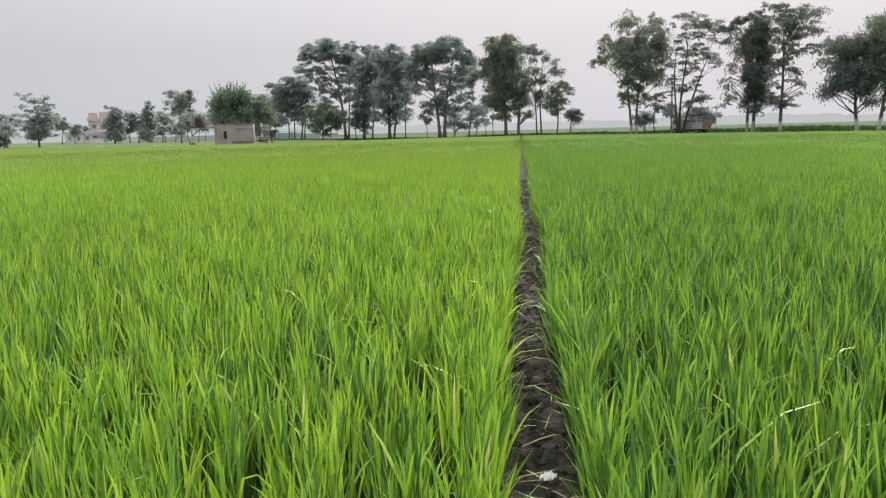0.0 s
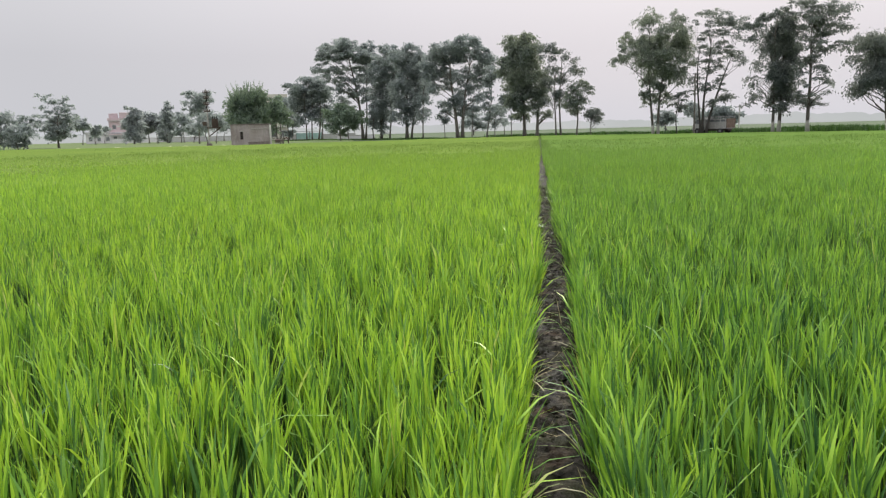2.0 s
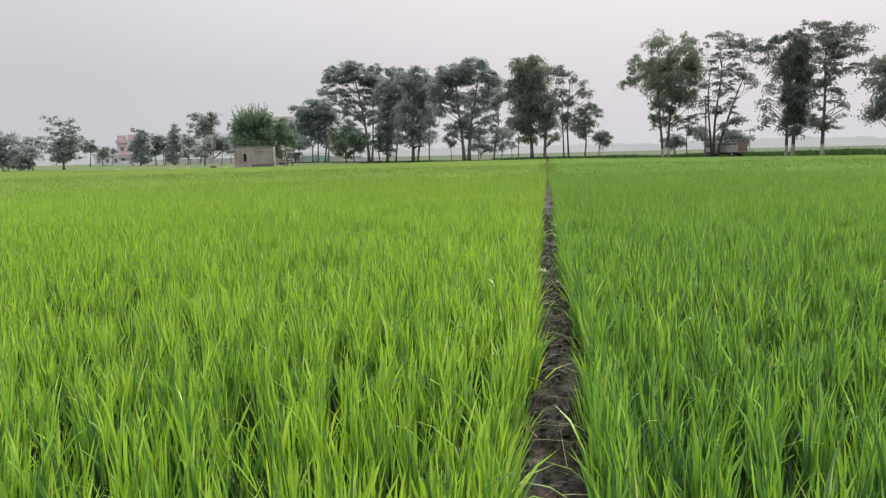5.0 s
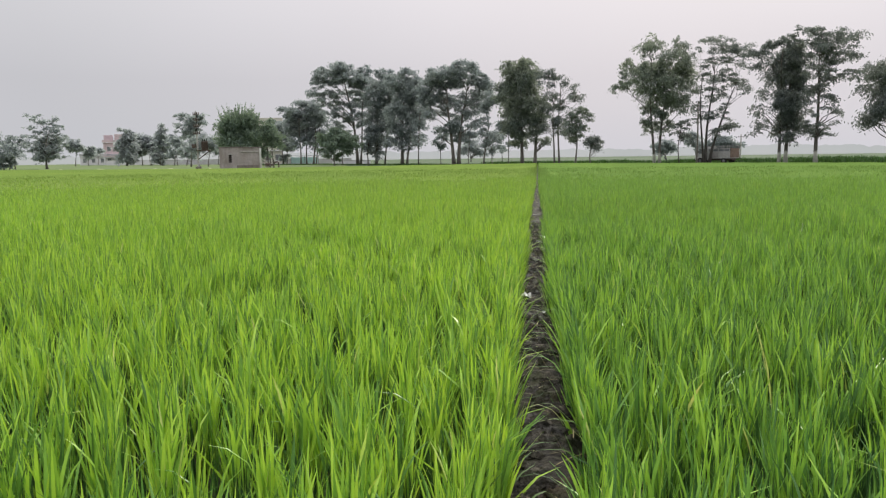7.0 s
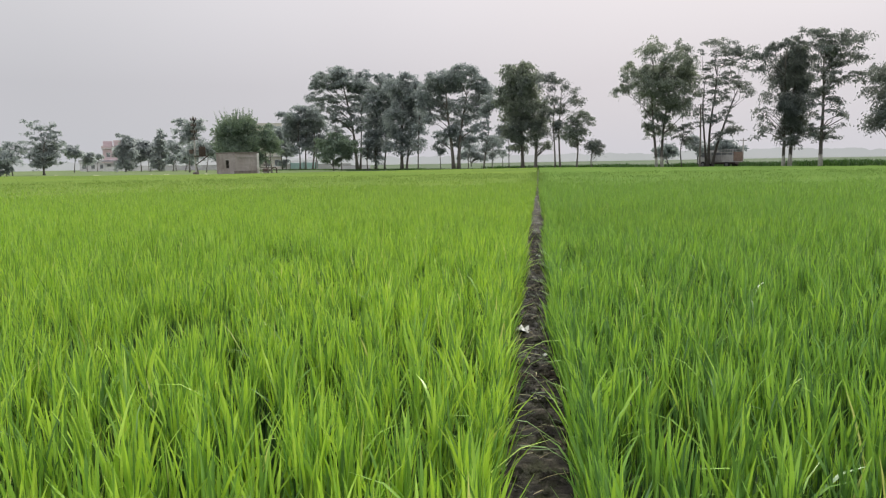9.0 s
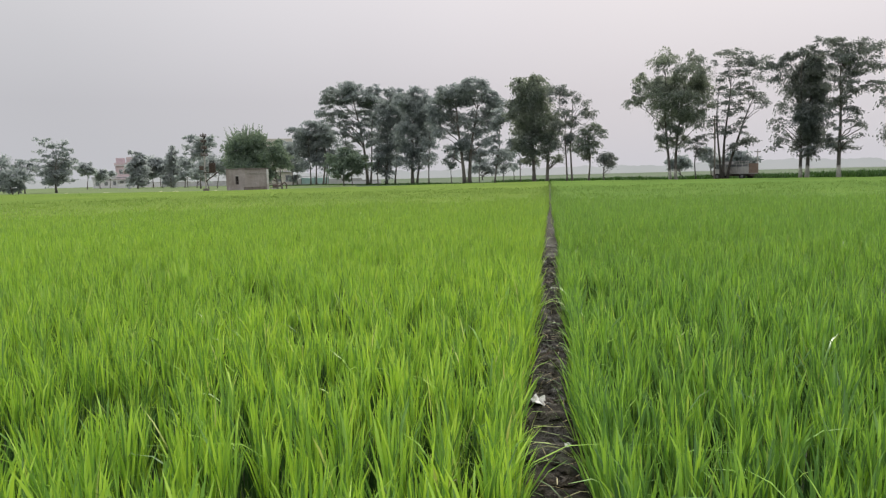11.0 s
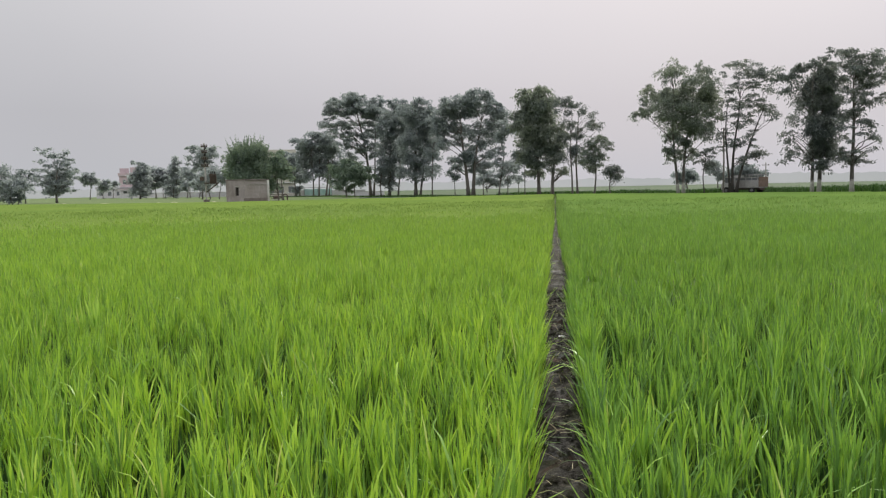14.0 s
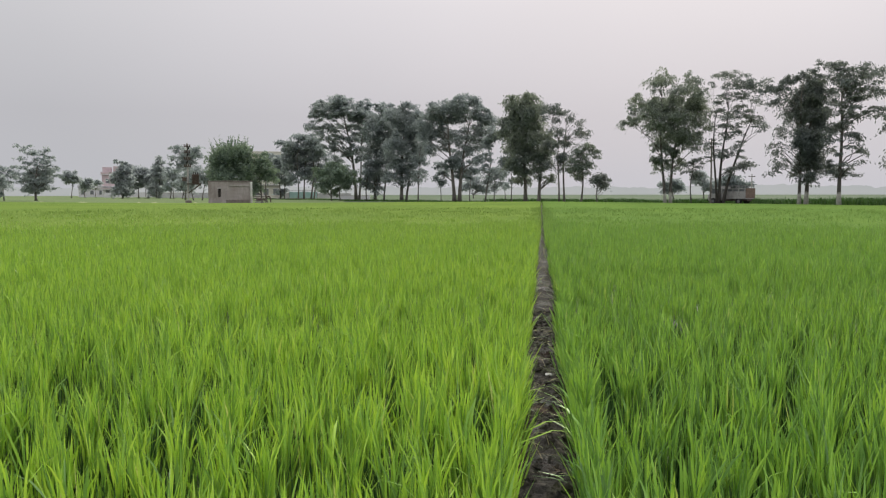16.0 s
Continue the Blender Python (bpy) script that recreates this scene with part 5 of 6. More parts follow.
def irrigation_pump():
    p = thing("irrigation_pump", pose(-36.75, 96.1, -0.2, 0, 0, 22), "rusty irrigation pump with a bent outlet pipe beside the hut", "pump")
    part("block", Shape().box(-0.5, -0.4, 0, 0.6, 0.4, 0.35, 0.02), M["concrete"], p, "concrete footing")
    part("motor", Shape().tube([(-0.35, 0, 0.62), (-0.30, 0, 0.62), (0.25, 0, 0.62), (0.3, 0, 0.62)], [0.16, 0.24, 0.24, 0.16], 12), M["iron"], p)
    part("pipe", Shape().tube([(0.3, 0, 0.62), (0.7, 0, 0.66), (0.95, 0, 0.95), (1.2, 0, 1.0), (1.38, 0, 0.85), (1.4, 0, 0.25)], 0.085, 10), M["iron"], p, "bent outlet pipe")


irrigation_pump()


def fence_post(x, y, h):
    p = thing("fence_post", pose(x, y, -0.2), "weathered wooden post beside the pump house", "post", "posts by the pump house")
    part("shaft", Shape().tube([(0, 0, 0), (0.02, 0, h * 0.5), (0.0, 0.02, h)], [0.07, 0.06, 0.05], 7), M["bark"], p)


fence_post(-36.15, 95.5, 1.5)
fence_post(-35.8, 95.75, 1.3)


def pipe_rail():
    p = thing("pipe_rail", pose(-36.6, 95.3, -0.2, 0, 0, 22), "low rail of weathered poles beside the pump house", "rail")
    part("pole", Shape().tube([(-0.5, 0, 0.98), (0.2, 0.02, 1.0), (0.9, 0, 0.97)], 0.045, 6), M["bark"], p)
    part("pole", Shape().tube([(-0.5, 0, 0.5), (0.2, 0.02, 0.47), (0.9, 0, 0.52)], 0.045, 6), M["bark"], p)


pipe_rail()


# ---- power line ----
def transformer_pole():
    p = thing("transformer_pole", pose(-50.6, 104.5, -0.2, 0, 0, 24), "tall power pole with crossarms and a bracketed oil transformer", "power pole")
    part("pole", Shape().tube([(0, 0, 0), (0, 0, 4.2), (0, 0, 8.3)], [0.13, 0.12, 0.08], 9), M["concrete"], p, "grey concrete pole")
    part("footing", Shape().box(-0.4, -0.3, 0, 0.4, 0.3, 0.42, 0.05), M["plinth"], p)
    for z, w in ((7.7, 0.42), (6.9, 0.36), (6.0, 0.40), (5.0, 0.45)):
        arm = part("crossarm", Shape().box(-w, -0.16, z, w, -0.05, z + 0.13), M["iron"], p, "dark iron crossarm")
        for x in (-0.85 * w, -0.3 * w, 0.3 * w, 0.85 * w):
            part("insulator", Shape().tube([(x, -0.1, z + 0.13), (x, -0.1, z + 0.2), (x, -0.1, z + 0.26), (x, -0.1, z + 0.32), (x, -0.1, z + 0.42)], [0.05, 0.1, 0.05, 0.1, 0.03], 8), M["iron"], arm)
    for k, z in enumerate((7.35, 6.5, 5.45)):
        part("cutout", Shape().tube([(0.05 - 0.1 * k, -0.2, z), (0.2 - 0.1 * k, -0.24, z + 0.28), (0.12, -0.2, z + 0.5)], [0.09, 0.12, 0.07], 8), M["rubber"], p, "dark fuse cutout")
    part("platform", Shape().box(-0.15, -0.45, 2.62, 1.75, 0.45, 2.76, 0.02), M["iron"], p, "iron platform")
    for y in (-0.38, 0.38):
        part("strut", Shape().tube([(1.6, y, 2.62), (0.85, y * 0.7, 2.05), (0.05, y * 0.3, 1.45)], 0.07, 7), M["iron"], p, "slanting iron strut")
    tank = part("transformer", Shape().box(0.55, -0.4, 2.76, 1.45, 0.4, 4.0, 0.05), M["iron"], p, "dark oil transformer")
    for k in range(5):
        part("fin", Shape().box(0.62 + k * 0.18, -0.53, 2.9, 0.66 + k * 0.18, -0.4, 3.85), M["iron"], tank)
    for x in (0.75, 1.0, 1.25):
        part("bushing", Shape().tube([(x, 0, 4.0), (x, 0, 4.1), (x, 0, 4.4)], [0.06, 0.09, 0.03], 8), M["rubber"], tank)
    part("fuse_box", Shape().box(-0.75, -0.3, 3.05, -0.18, 0.15, 3.6, 0.03), M["iron"], p, "dark fuse box")


transformer_pole()


def power_pole(x, y, h, turn):
    p = thing("power_pole", pose(x, y, -0.2, 0, 0, turn), "grey concrete power pole with a short crossarm", "power pole", "power poles")
    part("pole", Shape().tube([(0, 0, 0), (0, 0, h)], [0.14, 0.09], 8), M["concrete"], p)
    part("crossarm", Shape().box(-0.6, -0.05, h - 0.5, 0.6, 0.05, h - 0.4), M["iron"], p)
    for k in (-0.5, 0.0, 0.5):
        part("insulator", Shape().tube([(k, 0, h - 0.4), (k, 0, h - 0.3), (k, 0, h - 0.22)], [0.03, 0.07, 0.03], 7), M["white_paint"], p)


power_pole(33.4, 145.7, 4.6, 10)


def slim_post():
    p = thing("slim_post", pose(15.6, 89.5, -0.2), "slim weathered wooden pole among the roadside trees", "post")
    part("shaft", Shape().tube([(0, 0, 0), (0.03, 0, 3.4), (-0.02, 0, 7.0)], [0.10, 0.085, 0.06], 8), M["bark"], p)


slim_post()


# ---- far buildings ----
def farmhouse(x, y, turn, w, d, floors, label, upper, lower, tank=True):
    h = thing("farmhouse", pose(x, y, -0.2, 0, 0, turn), label, "house", "far houses")
    fh = 3.8 if tank else 3.3
    for k in range(floors):
        part("wall", Shape().box(-w / 2, -d / 2, k * fh, w / 2, d / 2, (k + 1) * fh - 0.18, 0.04), M[lower if k == 0 else upper], h)
        part("floor_slab", Shape().box(-w / 2 - 0.35, -d / 2 - 0.45, (k + 1) * fh - 0.18, w / 2 + 0.35, d / 2 + 0.2, (k + 1) * fh, 0.03), M["white_wall"], h)
        for i in range(3):
            cx = -w / 2 + (i + 0.5) * w / 3
            win = part("window", Shape().box(cx - 0.55, -d / 2 - 0.03, k * fh + 0.95, cx + 0.55, -d / 2 + 0.01, k * fh + 2.35), M["window_dark"], h)
            part("sill", Shape().box(cx - 0.65, -d / 2 - 0.06, k * fh + 0.85, cx + 0.65, -d / 2 - 0.035, k * fh + 0.95), M["white_wall"], win)
            part("lintel", Shape().box(cx - 0.65, -d / 2 - 0.06, k * fh + 2.35, cx + 0.65, -d / 2 - 0.035, k * fh + 2.45), M["white_wall"], win)
    top = floors * fh
    part("parapet", Shape().box(-w / 2 - 0.3, -d / 2 - 0.4, top, w / 2 + 0.3, -d / 2 - 0.2, top + 0.8, 0.02), M[upper], h)
    part("parapet", Shape().box(-w / 2 - 0.3, d / 2 - 0.05, top, w / 2 + 0.3, d / 2 + 0.15, top + 0.8, 0.02), M[upper], h)
    if tank:
        part("stair_tower", Shape().box(-w / 2 + 0.1, -1.0, top, -w / 2 + 2.9, 1.4, top + 2.5, 0.04), M[upper], h)
        part("roof_room", Shape().box(-w / 2 + 3.5, -d / 2 + 0.2, top, w / 2 - 2.6, 1.4, top + 2.7, 0.04), M[upper], h)
        part("porch", Shape().box(-w / 2 - 0.2, -d / 2 - 2.2, 2.9, -0.6, -d / 2 - 0.46, 3.15, 0.03), M[upper], h)
        for cx in (-w / 2, -0.85):
            part("pillar", Shape().box(cx, -d / 2 - 2.1, 0.0, cx + 0.28, -d / 2 - 1.82, 2.9, 0.02), M[lower], h)
        part("water_tank", Shape().tube([(w / 2 - 1.5, 0, top), (w / 2 - 1.5, 0, top + 1.3), (w / 2 - 1.5, 0, top + 1.6)], [0.75, 0.75, 0.3], 12), M["window_dark"], h)


farmhouse(-146.7, 238.5, 30, 10.0, 8.0, 2, "two-storey house, pink above and white below, in the haze", "pink_wall", "white_wall")
farmhouse(-163.0, 248.0, 30, 8.5, 7.0, 1, "low grey house beside the pink one in the haze", "grey_wall", "white_wall", False)
farmhouse(-66.3, 170.0, 22, 6.4, 6.0, 3, "pale three-storey house behind the far trees", "beige_wall", "beige_wall", False)


def boundary_wall(x, y, turn, length, h, mat, label):
    p = thing("boundary_wall", pose(x, y, -0.2, 0, 0, turn), label, "wall", "far walls")
    part("panel", Shape().box(-length / 2, -0.1, 0, length / 2, 0.1, h, 0.02), M[mat], p)
    part("coping", Shape().box(-length / 2 - 0.05, -0.16, h, length / 2 + 0.05, 0.16, h + 0.1, 0.02), M["concrete"], p)


boundary_wall(-131.0, 226.0, 30, 22.0, 1.5, "white_wall", "long low whitewashed wall before the far houses")
boundary_wall(-96.0, 216.0, 20, 40.0, 1.4, "grey_wall", "long low grey wall behind the far trees")
boundary_wall(-45.0, 165.5, 15, 8.5, 0.75, "white_wall", "low whitewashed wall beyond the roadside trees")
boundary_wall(-62.0, 178.0, 15, 26.0, 1.2, "grey_wall", "low grey wall beyond the roadside trees")


def shade_shed():
    p = thing("shade_shed", pose(-58.8, 173.8, -0.2, 0, 0, 18), "low shed hung with teal shade cloth beyond the trees", "shed")
    for x in (-3.2, 0.0, 3.2):
        part("post", Shape().tube([(x, -0.06, 0), (x, -0.06, 2.0)], 0.06, 6), M["bark"], p)
    v, f = [], []
    for i in range(17):
        x = -3.2 + 0.4 * i
        sag = 0.12 * math.sin(i * 1.9) * 0.5
        for z in (0.25, 0.9, 1.75 - 0.12 * abs(math.sin(i * math.pi / 8))):
            v += [(x, sag, z), (x, sag + 0.02, z)]
    for i in range(16):
        a = i * 6
        f += [(a, a + 6, a + 8, a + 2), (a + 2, a + 8, a + 10, a + 4), (a + 1, a + 3, a + 9, a + 7), (a + 3, a + 5, a + 11, a + 9)]
    part("cloth", Shape().add(v, f), M["teal_cloth"], p, "sagging teal cloth", True)
    part("roof", Shape().box(-3.4, -0.1, 1.98, 3.4, 2.6, 2.06), M["grey_steel"], p)


shade_shed()


def vaulted_shelter():
    """A small open shelter with a curved white roof, under the far trees."""
    p = thing("vaulted_shelter", pose(-98.3, 176.0, -0.2, 0, 0, 30), "small open shelter with a curved white roof under trees", "shelter")
    for x in (-1.2, 1.2):
        for y in (-1.0, 1.0):
            part("post", Shape().tube([(x, y, 0), (x, y, 2.45)], 0.06, 7), M["iron"], p)
    v, f, n = [], [], 9
    for i in range(n):
        a = math.pi * (0.12 + 0.76 * i / (n - 1))
        for r in (1.50, 1.44):
            v += [(r * math.cos(a), -1.2, 1.85 + 0.95 * r * math.sin(a) * 0.9), (r * math.cos(a), 1.2, 1.85 + 0.95 * r * math.sin(a) * 0.9)]
    for i in range(n - 1):
        a = 4 * i
        f += [(a, a + 4, a + 5, a + 1), (a + 2, a + 3, a + 7, a + 6), (a, a + 2, a + 6, a + 4), (a + 1, a + 5, a + 7, a + 3)]
    part("roof", Shape().add(v, f), M["white_paint"], p, "curved white sheet roof")


vaulted_shelter()


def far_pasture():
    """The paler plots beyond the rice."""
    v = [(-30, 84.0, -0.2), (-240, 145.0, -0.2), (-260, 330.0, -0.2), (-110, 330.0, -0.2), (-42, 150.0, -0.2), (-30, 110.0, -0.2)]
    v = v + [(x, y, -0.12) for x, y, _ in v]
    f = [tuple(range(6, 12))] + [(k, (k + 1) % 6, 6 + (k + 1) % 6, 6 + k) for k in range(6)]
    ob = new("pasture", Shape().add(v, f).mesh("pasture", M["pasture"]))
    tagged(ob, "pale green plots beyond the rice, seen flat through haze", "field", kind="structure")


M["pasture"] = sheet_material("pale_pasture", (0.125, 0.168, 0.088), (0.175, 0.22, 0.118))
far_pasture()


def dry_bank(x, y, turn, length, height):
    """A low heap of pale cut straw on the plot's edge, rounded and uneven."""
    n, m = 16, 6
    v, f = [], []
    for i in range(n + 1):
        u = i / n
        w = math.sin(math.pi * min(1, max(0, u))) ** 0.5
        for k in range(m + 1):
            a = math.pi * k / m
            r = 1 + 0.15 * noise.noise(Vector((u * 9, k * 0.8, x)))
            v.append(((u - 0.5) * length, 0.45 * math.cos(a) * w * r, height * math.sin(a) * w * r))
    for i in range(n):
        f += [(i * (m + 1) + k, i * (m + 1) + k + 1, (i + 1) * (m + 1) + k + 1, (i + 1) * (m + 1) + k) for k in range(m)]
    ob = new("straw_bank", Shape().add(v, f).mesh("straw_bank", M["dry_bank"], True))
    ob.matrix_basis = pose(x, y, -0.2, 0, 0, turn)
    tagged(ob, "low pale heap of cut straw on the plot's edge", "straw heap", "straw heaps")


for bank_x, bank_y, bank_length in ((-60.3, 87.7, 1.3), (-53.4, 85.6, 2.5), (-45.1, 83.1, 1.4), (-42.7, 82.4, 2.0), (-37.3, 80.8, 1.3)):
    dry_bank(bank_x, bank_y, -17, bank_length, 0.46)


# ---- the small lorry on the road ----
def lorry():
    p = thing("pickup_lorry", Matrix.Translation((18.95, 93.2, -0.10)) @ Matrix.Rotation(math.atan2(ROAD_DIR.y, ROAD_DIR.x), 4, "Z"),
              "small dusty white lorry with a slatted grey cargo bed", "lorry")
    # cab: side outline, nose towards +x
    side = [(1.35, 0.45), (2.75, 0.45), (2.85, 0.62), (2.82, 1.02), (2.62, 1.12), (2.22, 1.80), (2.10, 1.88), (1.35, 1.90)]
    v = [(x, y, z) for y in (-0.85, 0.85) for x, z in side]
    n = len(side)
    f = [tuple(reversed(range(n))), tuple(range(n, 2 * n))] + [(k, (k + 1) % n, n + (k + 1) % n, n + k) for k in range(n)]
    cab = part("cab", Shape().add(v, f), M["white_paint"], p, "dusty white cab")
    wq = [(2.60, 1.17), (2.26, 1.76)]
    part("windscreen", Shape().add([(wq[0][0] + 0.02, -0.74, wq[0][1]), (wq[0][0] + 0.02, 0.74, wq[0][1]), (wq[1][0] + 0.02, 0.70, wq[1][1]), (wq[1][0] + 0.02, -0.70, wq[1][1])], [(0, 1, 2, 3)]),
         M["window_dark"], cab, "dark windscreen")
    for y in (-0.86, 0.86):
        s = 0.004 if y > 0 else -0.004
        part("door_window", Shape().box(1.52, min(y, y + s), 1.18, 2.30, max(y, y + s), 1.72), M["window_dark"], cab)
        part("headlight", Shape().box(2.83, y * 0.72 - 0.13, 0.78, 2.87, y * 0.72 + 0.13, 0.96, 0.02), M["white_wall"], cab)
        part("mirror", Shape().box(2.30, y * 1.12 - 0.05, 1.25, 2.36, y * 1.12 + 0.05, 1.5, 0.01), M["rubber"], cab)
    part("bumper", Shape().box(2.82, -0.85, 0.38, 2.96, 0.85, 0.58, 0.03), M["rubber"], p)
    part("chassis", Shape().box(-1.6, -0.45, 0.38, 1.4, 0.45, 0.58), M["iron"], p)
    bed = part("cargo_bed", Shape().box(-1.65, -0.92, 0.60, 1.25, 0.92, 0.72, 0.02), M["truck_panel"], p, "dusty grey cargo bed")
    for y in (-0.92, 0.90):
        part("side_panel", Shape().box(-1.65, y, 0.74, 1.25, y + 0.035, 1.42), M["truck_panel"], bed)
        for k in range(5):
            x = -1.62 + k * 0.69
            part("stake", Shape().box(x, y + 0.036, 0.66, x + 0.06, y + 0.08, 2.02), M["truck_panel"], bed)
        for z in (1.66, 1.96):
            part("rail", Shape().box(-1.65, y, z, 1.25, y + 0.034, z + 0.07), M["truck_panel"], bed)
    part("load", Shape().box(-1.55, -0.82, 0.74, 1.15, 0.82, 1.72, 0.08), M["window_dark"], p, "dark sheeted load")
    part("tailboard", Shape().box(-1.71, -0.92, 0.70, -1.66, 0.92, 1.75), M["truck_rust"], bed, "red-brown tailboard")
    part("headboard", Shape().box(1.26, -0.9, 0.72, 1.30, 0.9, 2.0), M["truck_panel"], bed)
    for x in (2.15, -0.85):
        for y in (-0.80, 0.80):
            w = part("wheel", Shape().tube([(x, y - 0.11, 0.36), (x, y - 0.08, 0.36), (x, y + 0.08, 0.36), (x, y + 0.11, 0.36)], [0.31, 0.36, 0.36, 0.31], 16), M["rubber"], p, "", False)
            o = 0.115 if y > 0 else -0.115
            part("rim", Shape().tube([(x, y + o * 0.9, 0.36), (x, y + o, 0.36)], [0.20, 0.16], 12), M["grey_steel"], w)


lorry()


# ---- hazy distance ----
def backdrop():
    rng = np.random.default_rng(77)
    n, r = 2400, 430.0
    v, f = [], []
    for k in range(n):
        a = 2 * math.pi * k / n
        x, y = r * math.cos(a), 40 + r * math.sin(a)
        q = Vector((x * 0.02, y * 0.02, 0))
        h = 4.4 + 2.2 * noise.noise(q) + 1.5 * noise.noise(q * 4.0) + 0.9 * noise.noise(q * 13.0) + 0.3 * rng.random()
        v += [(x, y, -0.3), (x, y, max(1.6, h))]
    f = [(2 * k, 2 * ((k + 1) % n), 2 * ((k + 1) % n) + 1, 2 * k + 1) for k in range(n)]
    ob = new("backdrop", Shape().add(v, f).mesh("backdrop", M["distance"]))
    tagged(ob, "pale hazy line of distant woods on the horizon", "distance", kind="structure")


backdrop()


# ---- on the bund: dry straw, clods, litter ----
def bund_straw():
    rng = np.random.default_rng(91)
    n = 480
    y = np.concatenate([rng.uniform(0.5, 15, 330), rng.uniform(15, 40, 150)])
    side = np.where(rng.random(n) < 0.5, -1.0, 1.0)
    cx = bund_line(y)
    off = np.abs(rng.normal(0.12, 0.06, n)) * side
    inward = np.where(side > 0, math.pi, 0.0)
    lying = rng.random(n) < 0.75
    az = np.where(lying, rng.uniform(0, 6.28, n), inward + rng.normal(0, 0.8, n))
    length = rng.uniform(0.05, 0.22, n)
    lean = np.where(lying, 0.98, rng.uniform(0.35, 0.9, n))
    curve = np.where(lying, 0.0, rng.uniform(0.0, 0.9, n))
    z = np.where(lying, 0.0 - np.clip((np.abs(off) - 0.08) / 0.24, 0, 1) ** 1.3 * 0.2 + 0.018, -0.06)
    us, ws = (0.0, 0.35, 0.7, 1.0), (0.6, 1.0, 0.8, 0.0)
    wd = rng.uniform(0.002, 0.006, n) * np.where(y > 15, 1.8, 1.0)
    dx, dy = np.cos(az), np.sin(az)
    v = np.zeros((n, 7, 3), np.float32)
    for j, (u, w) in enumerate(zip(us, ws)):
        run = length * u * np.where(lying, 1.0, lean)
        px, py = cx + off + dx * run, y + dy * run
        pz = z + np.where(lying, length * 0.05 * math.sin(3 * u), length * (u * np.sqrt(np.clip(1 - lean ** 2, 0.05, 1)) + 0.35 * u - 0.9 * curve * u * u))
        pz = np.maximum(pz, -0.06)
        h = wd * w * 0.5
        if j < 3:
            v[:, 2 * j] = np.stack([px - dy * -h, py - dx * h, pz], 1)
            v[:, 2 * j + 1] = np.stack([px + dy * -h, py + dx * h, pz], 1)
        else:
            v[:, 6] = np.stack([px, py, pz], 1)
    b = (np.arange(n) * 7)[:, None]
    quads = np.concatenate([b + np.array([[0, 1, 3, 2]]), b + np.array([[2, 3, 5, 4]])])
    tris = b + np.array([[4, 5, 6]])
    ob = new("dry_straw", array_mesh("dry_straw", v.reshape(-1, 3), quads, tris, M["straw"]))
    tagged(ob, "dry bleached rice straw strewn along the bund", "straw", kind="stuff")


bund_straw()


def edge_leaves():
    """Old leaves of the outer rice hills, arching over and lying across the bund."""
    rng = np.random.default_rng(96)
    n = 460
    y = np.concatenate([rng.uniform(0.3, 16, 300), rng.uniform(16, 45, 160)])
    side = np.where(rng.random(n) < 0.5, -1.0, 1.0)
    off = rng.uniform(0.14, 0.25, n) * side
    az = np.where(side > 0, math.pi, 0.0) + rng.normal(0, 1.5, n)
    length = rng.uniform(0.10, 0.36, n)
    peak = rng.uniform(0.10, 0.5, n)
    us, ws = (0.0, 0.18, 0.36, 0.54, 0.72, 0.87, 1.0), (0.6, 0.9, 1.0, 0.95, 0.75, 0.45, 0.0)
    wd = rng.uniform(0.004, 0.010, n) * np.where(y > 16, 1.6, 1.0)
    bend = rng.normal(0, 0.9, n)
    x, yy, z0 = bund_line(y) + off, y.copy(), -0.10 + rng.uniform(0, 0.05, n)
    v = np.zeros((n, 13, 3), np.float32)
    last = 0.0
    for j, (u, w) in enumerate(zip(us, ws)):
        a = az + bend * u
        dx, dy = np.cos(a), np.sin(a)
        x, yy = x + dx * length * (u - last), yy + dy * length * (u - last)
        last = u
        o = np.abs(x - bund_line(yy))
        floor_z = 0.012 - 0.2 * np.clip((o - 0.08) / 0.24, 0, 1) ** 1.3
        pz = np.maximum(z0 + length * peak * 4 * u * (1 - 0.85 * u), floor_z)
        h = wd * w * 0.5
        if j < 6:
            v[:, 2 * j] = np.stack([x - dy * h, yy + dx * h, pz], 1)
            v[:, 2 * j + 1] = np.stack([x + dy * h, yy - dx * h, pz], 1)
        else:
            v[:, 12] = np.stack([x, yy, pz], 1)
    b = (np.arange(n) * 13)[:, None]
    quads = np.concatenate([b + np.array([[2 * j, 2 * j + 1, 2 * j + 3, 2 * j + 2]]) for j in range(5)])
    tris = b + np.array([[10, 11, 12]])
    ob = new("fallen_leaves", array_mesh("fallen_leaves", v.reshape(-1, 3), quads, tris, M["edge_leaf"]))
    tagged(ob, "yellowing rice leaves drooping across the mud bund", "leaves", kind="stuff")


edge_leaves()


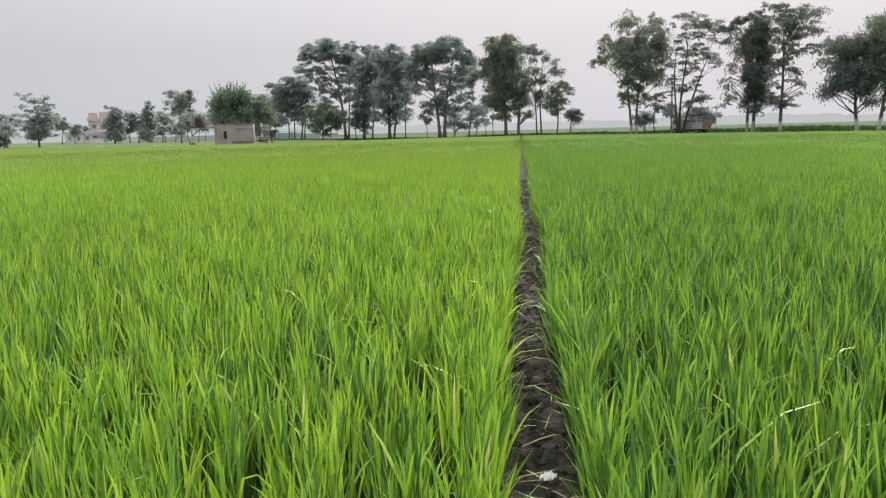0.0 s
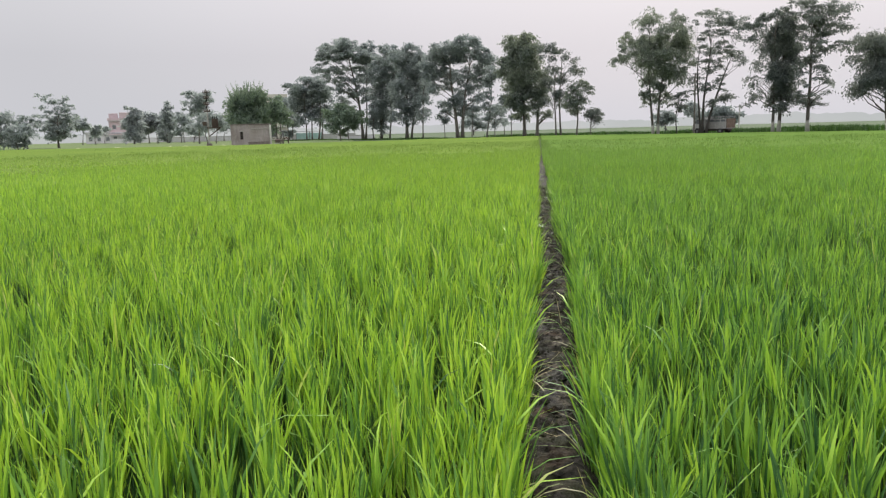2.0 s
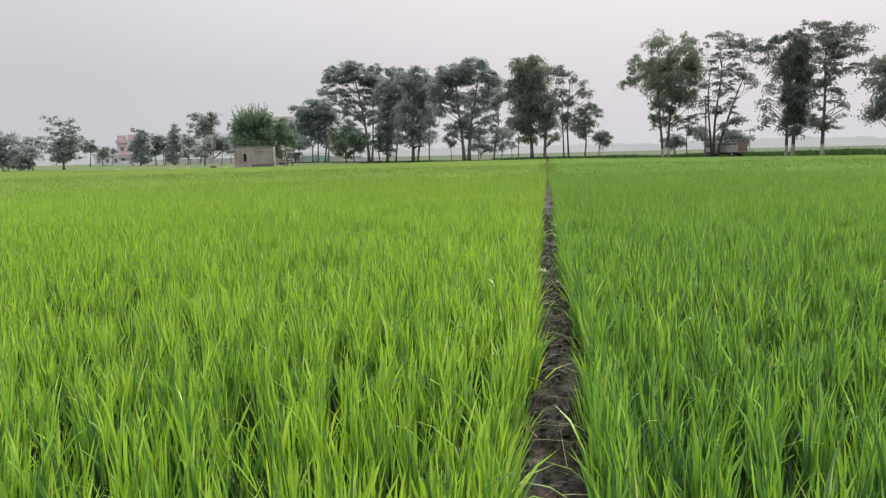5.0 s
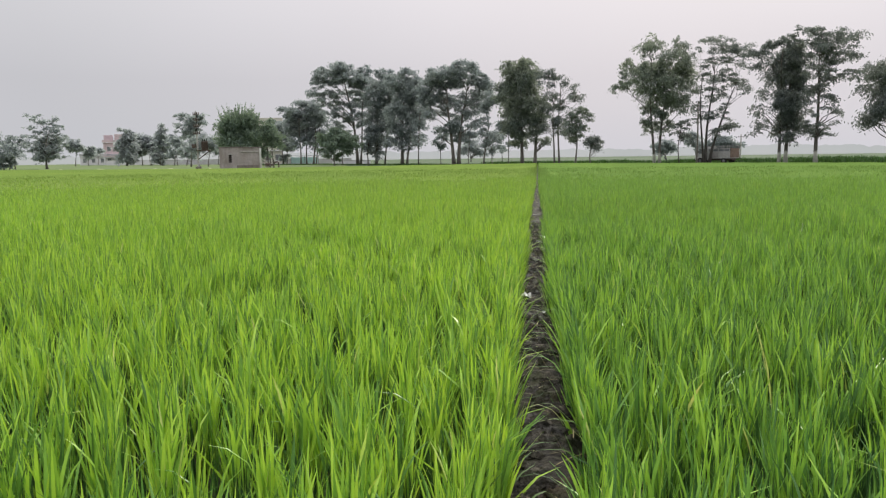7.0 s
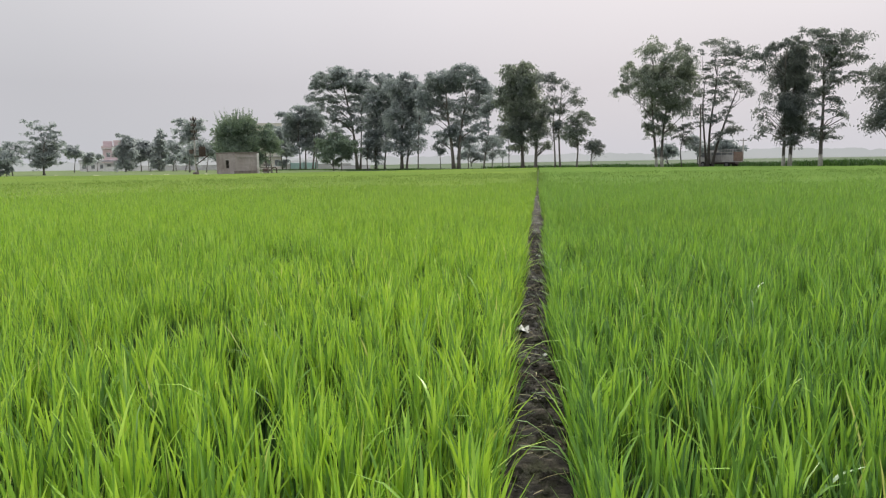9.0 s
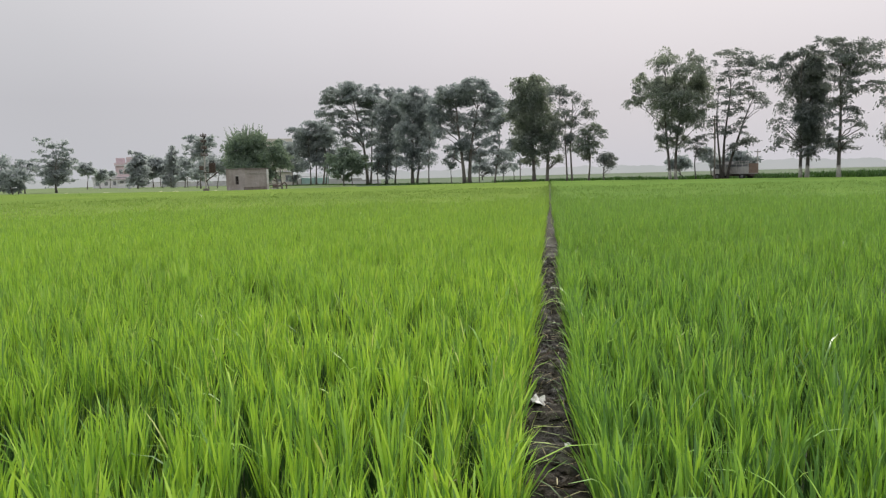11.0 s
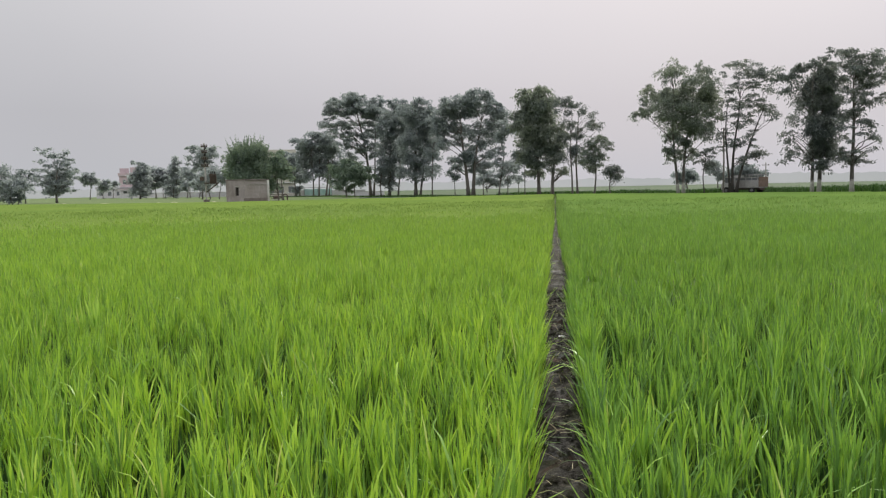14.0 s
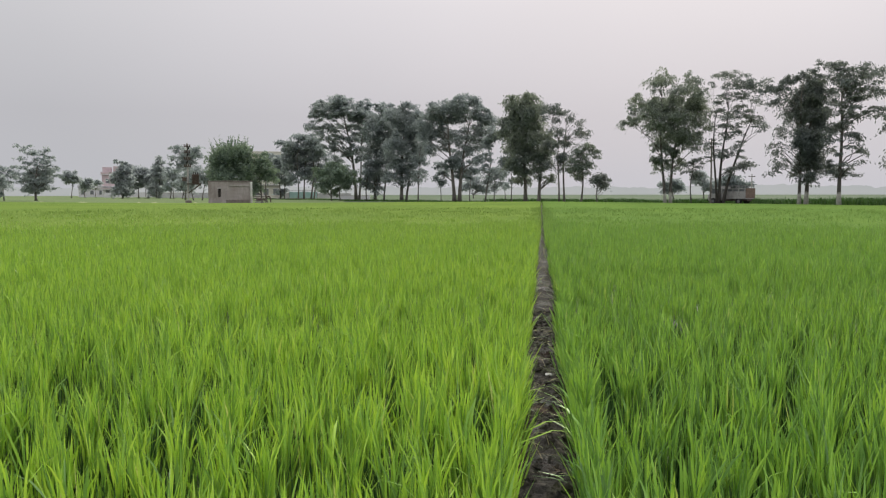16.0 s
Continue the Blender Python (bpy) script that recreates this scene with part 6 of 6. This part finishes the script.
def bund_clods():
    rng = np.random.default_rng(92)
    s = Shape()
    oct_f = [(0, 2, 4), (2, 1, 4), (1, 3, 4), (3, 0, 4), (2, 0, 5), (1, 2, 5), (3, 1, 5), (0, 3, 5)]
    for _ in range(2800):
        y = rng.uniform(0.8, 17)
        o = rng.normal(0, 0.10)
        r = 0.006 + 0.024 * rng.random() ** 2.2
        z = -0.2 * max(0.0, min(1.0, (abs(o) - 0.08) / 0.24)) ** 1.3 + 0.004
        k = rng.uniform(0.6, 1.3, 6) * r
        c = (bund_line(y) + o, y, z)
        s.add([(c[0] + k[0], c[1], c[2]), (c[0] - k[1], c[1], c[2]), (c[0], c[1] + k[2], c[2]), (c[0], c[1] - k[3], c[2]),
               (c[0] + k[0] * 0.2, c[1], c[2] + k[4] * 0.7), (c[0], c[1], c[2] - k[5] * 0.6)], oct_f)
    ob = new("mud_clods", s.mesh("mud_clods", M["mud"]))
    tagged(ob, "crumbled clods of dark dried mud on the bund", "mud", kind="stuff")


bund_clods()


def litter(x, y, size, seed, label, z=0.005, turn=0):
    """A crumpled scrap of plastic sheet with thickness."""
    rng = np.random.default_rng(seed)
    n = 6
    top = [[(size * (i / (n - 1) - 0.5) * rng.uniform(0.8, 1.2), size * 0.7 * (j / (n - 1) - 0.5) * rng.uniform(0.8, 1.2), rng.uniform(0.0, 0.35) * size) for i in range(n)] for j in range(n)]
    v = [p for row in top for p in row] + [(p[0], p[1], p[2] - 0.003) for row in top for p in row]
    f = []
    for j in range(n - 1):
        for i in range(n - 1):
            a = j * n + i
            f += [(a, a + 1, a + n + 1, a + n), (n * n + a, n * n + a + n, n * n + a + n + 1, n * n + a + 1)]
    ob = new("plastic_scrap", Shape().add(v, f).mesh("plastic_scrap", M["plastic_white"]))
    ob.matrix_basis = pose(x, y, z, 0, 0, turn or seed * 40)
    tagged(ob, label, "litter", "litter on the bund")


litter(-0.035, 10.33, 0.115, 5, "crumpled white plastic scrap lying on the mud bund", 0.0, 112)
litter(0.24, 2.24, 0.055, 6, "small torn white plastic scrap on the mud bund")
litter(0.115, 9.73, 0.035, 7, "tiny white plastic scrap trodden into the bund")
litter(-0.03, 14.2, 0.05, 8, "tiny white plastic scrap trodden into the bund")


def tall_tuft(x, y, h, n, seed):
    """A taller off-type rice hill that stands out of the crop."""
    rng = np.random.default_rng(seed)
    v, q, t = strip_blades(rng, x + rng.normal(0, 0.03, n), y + rng.normal(0, 0.03, n), np.full(n, FIELD_Z - 0.01), h * rng.uniform(0.7, 1.0, n), np.full(n, 0.02),
                           rng.uniform(2.0, 4.2, n), np.abs(rng.normal(0.07, 0.05, n)), np.abs(rng.normal(0.06, 0.06, n)), True)
    ob = new("tall_grass_tuft", array_mesh("tall_grass_tuft", v, q, t, M["tuft"]))
    tagged(ob, "tall pale green off-type tuft standing above the rice", "grass tuft")


tall_tuft(-3.8, 13.6, 0.68, 24, 95)
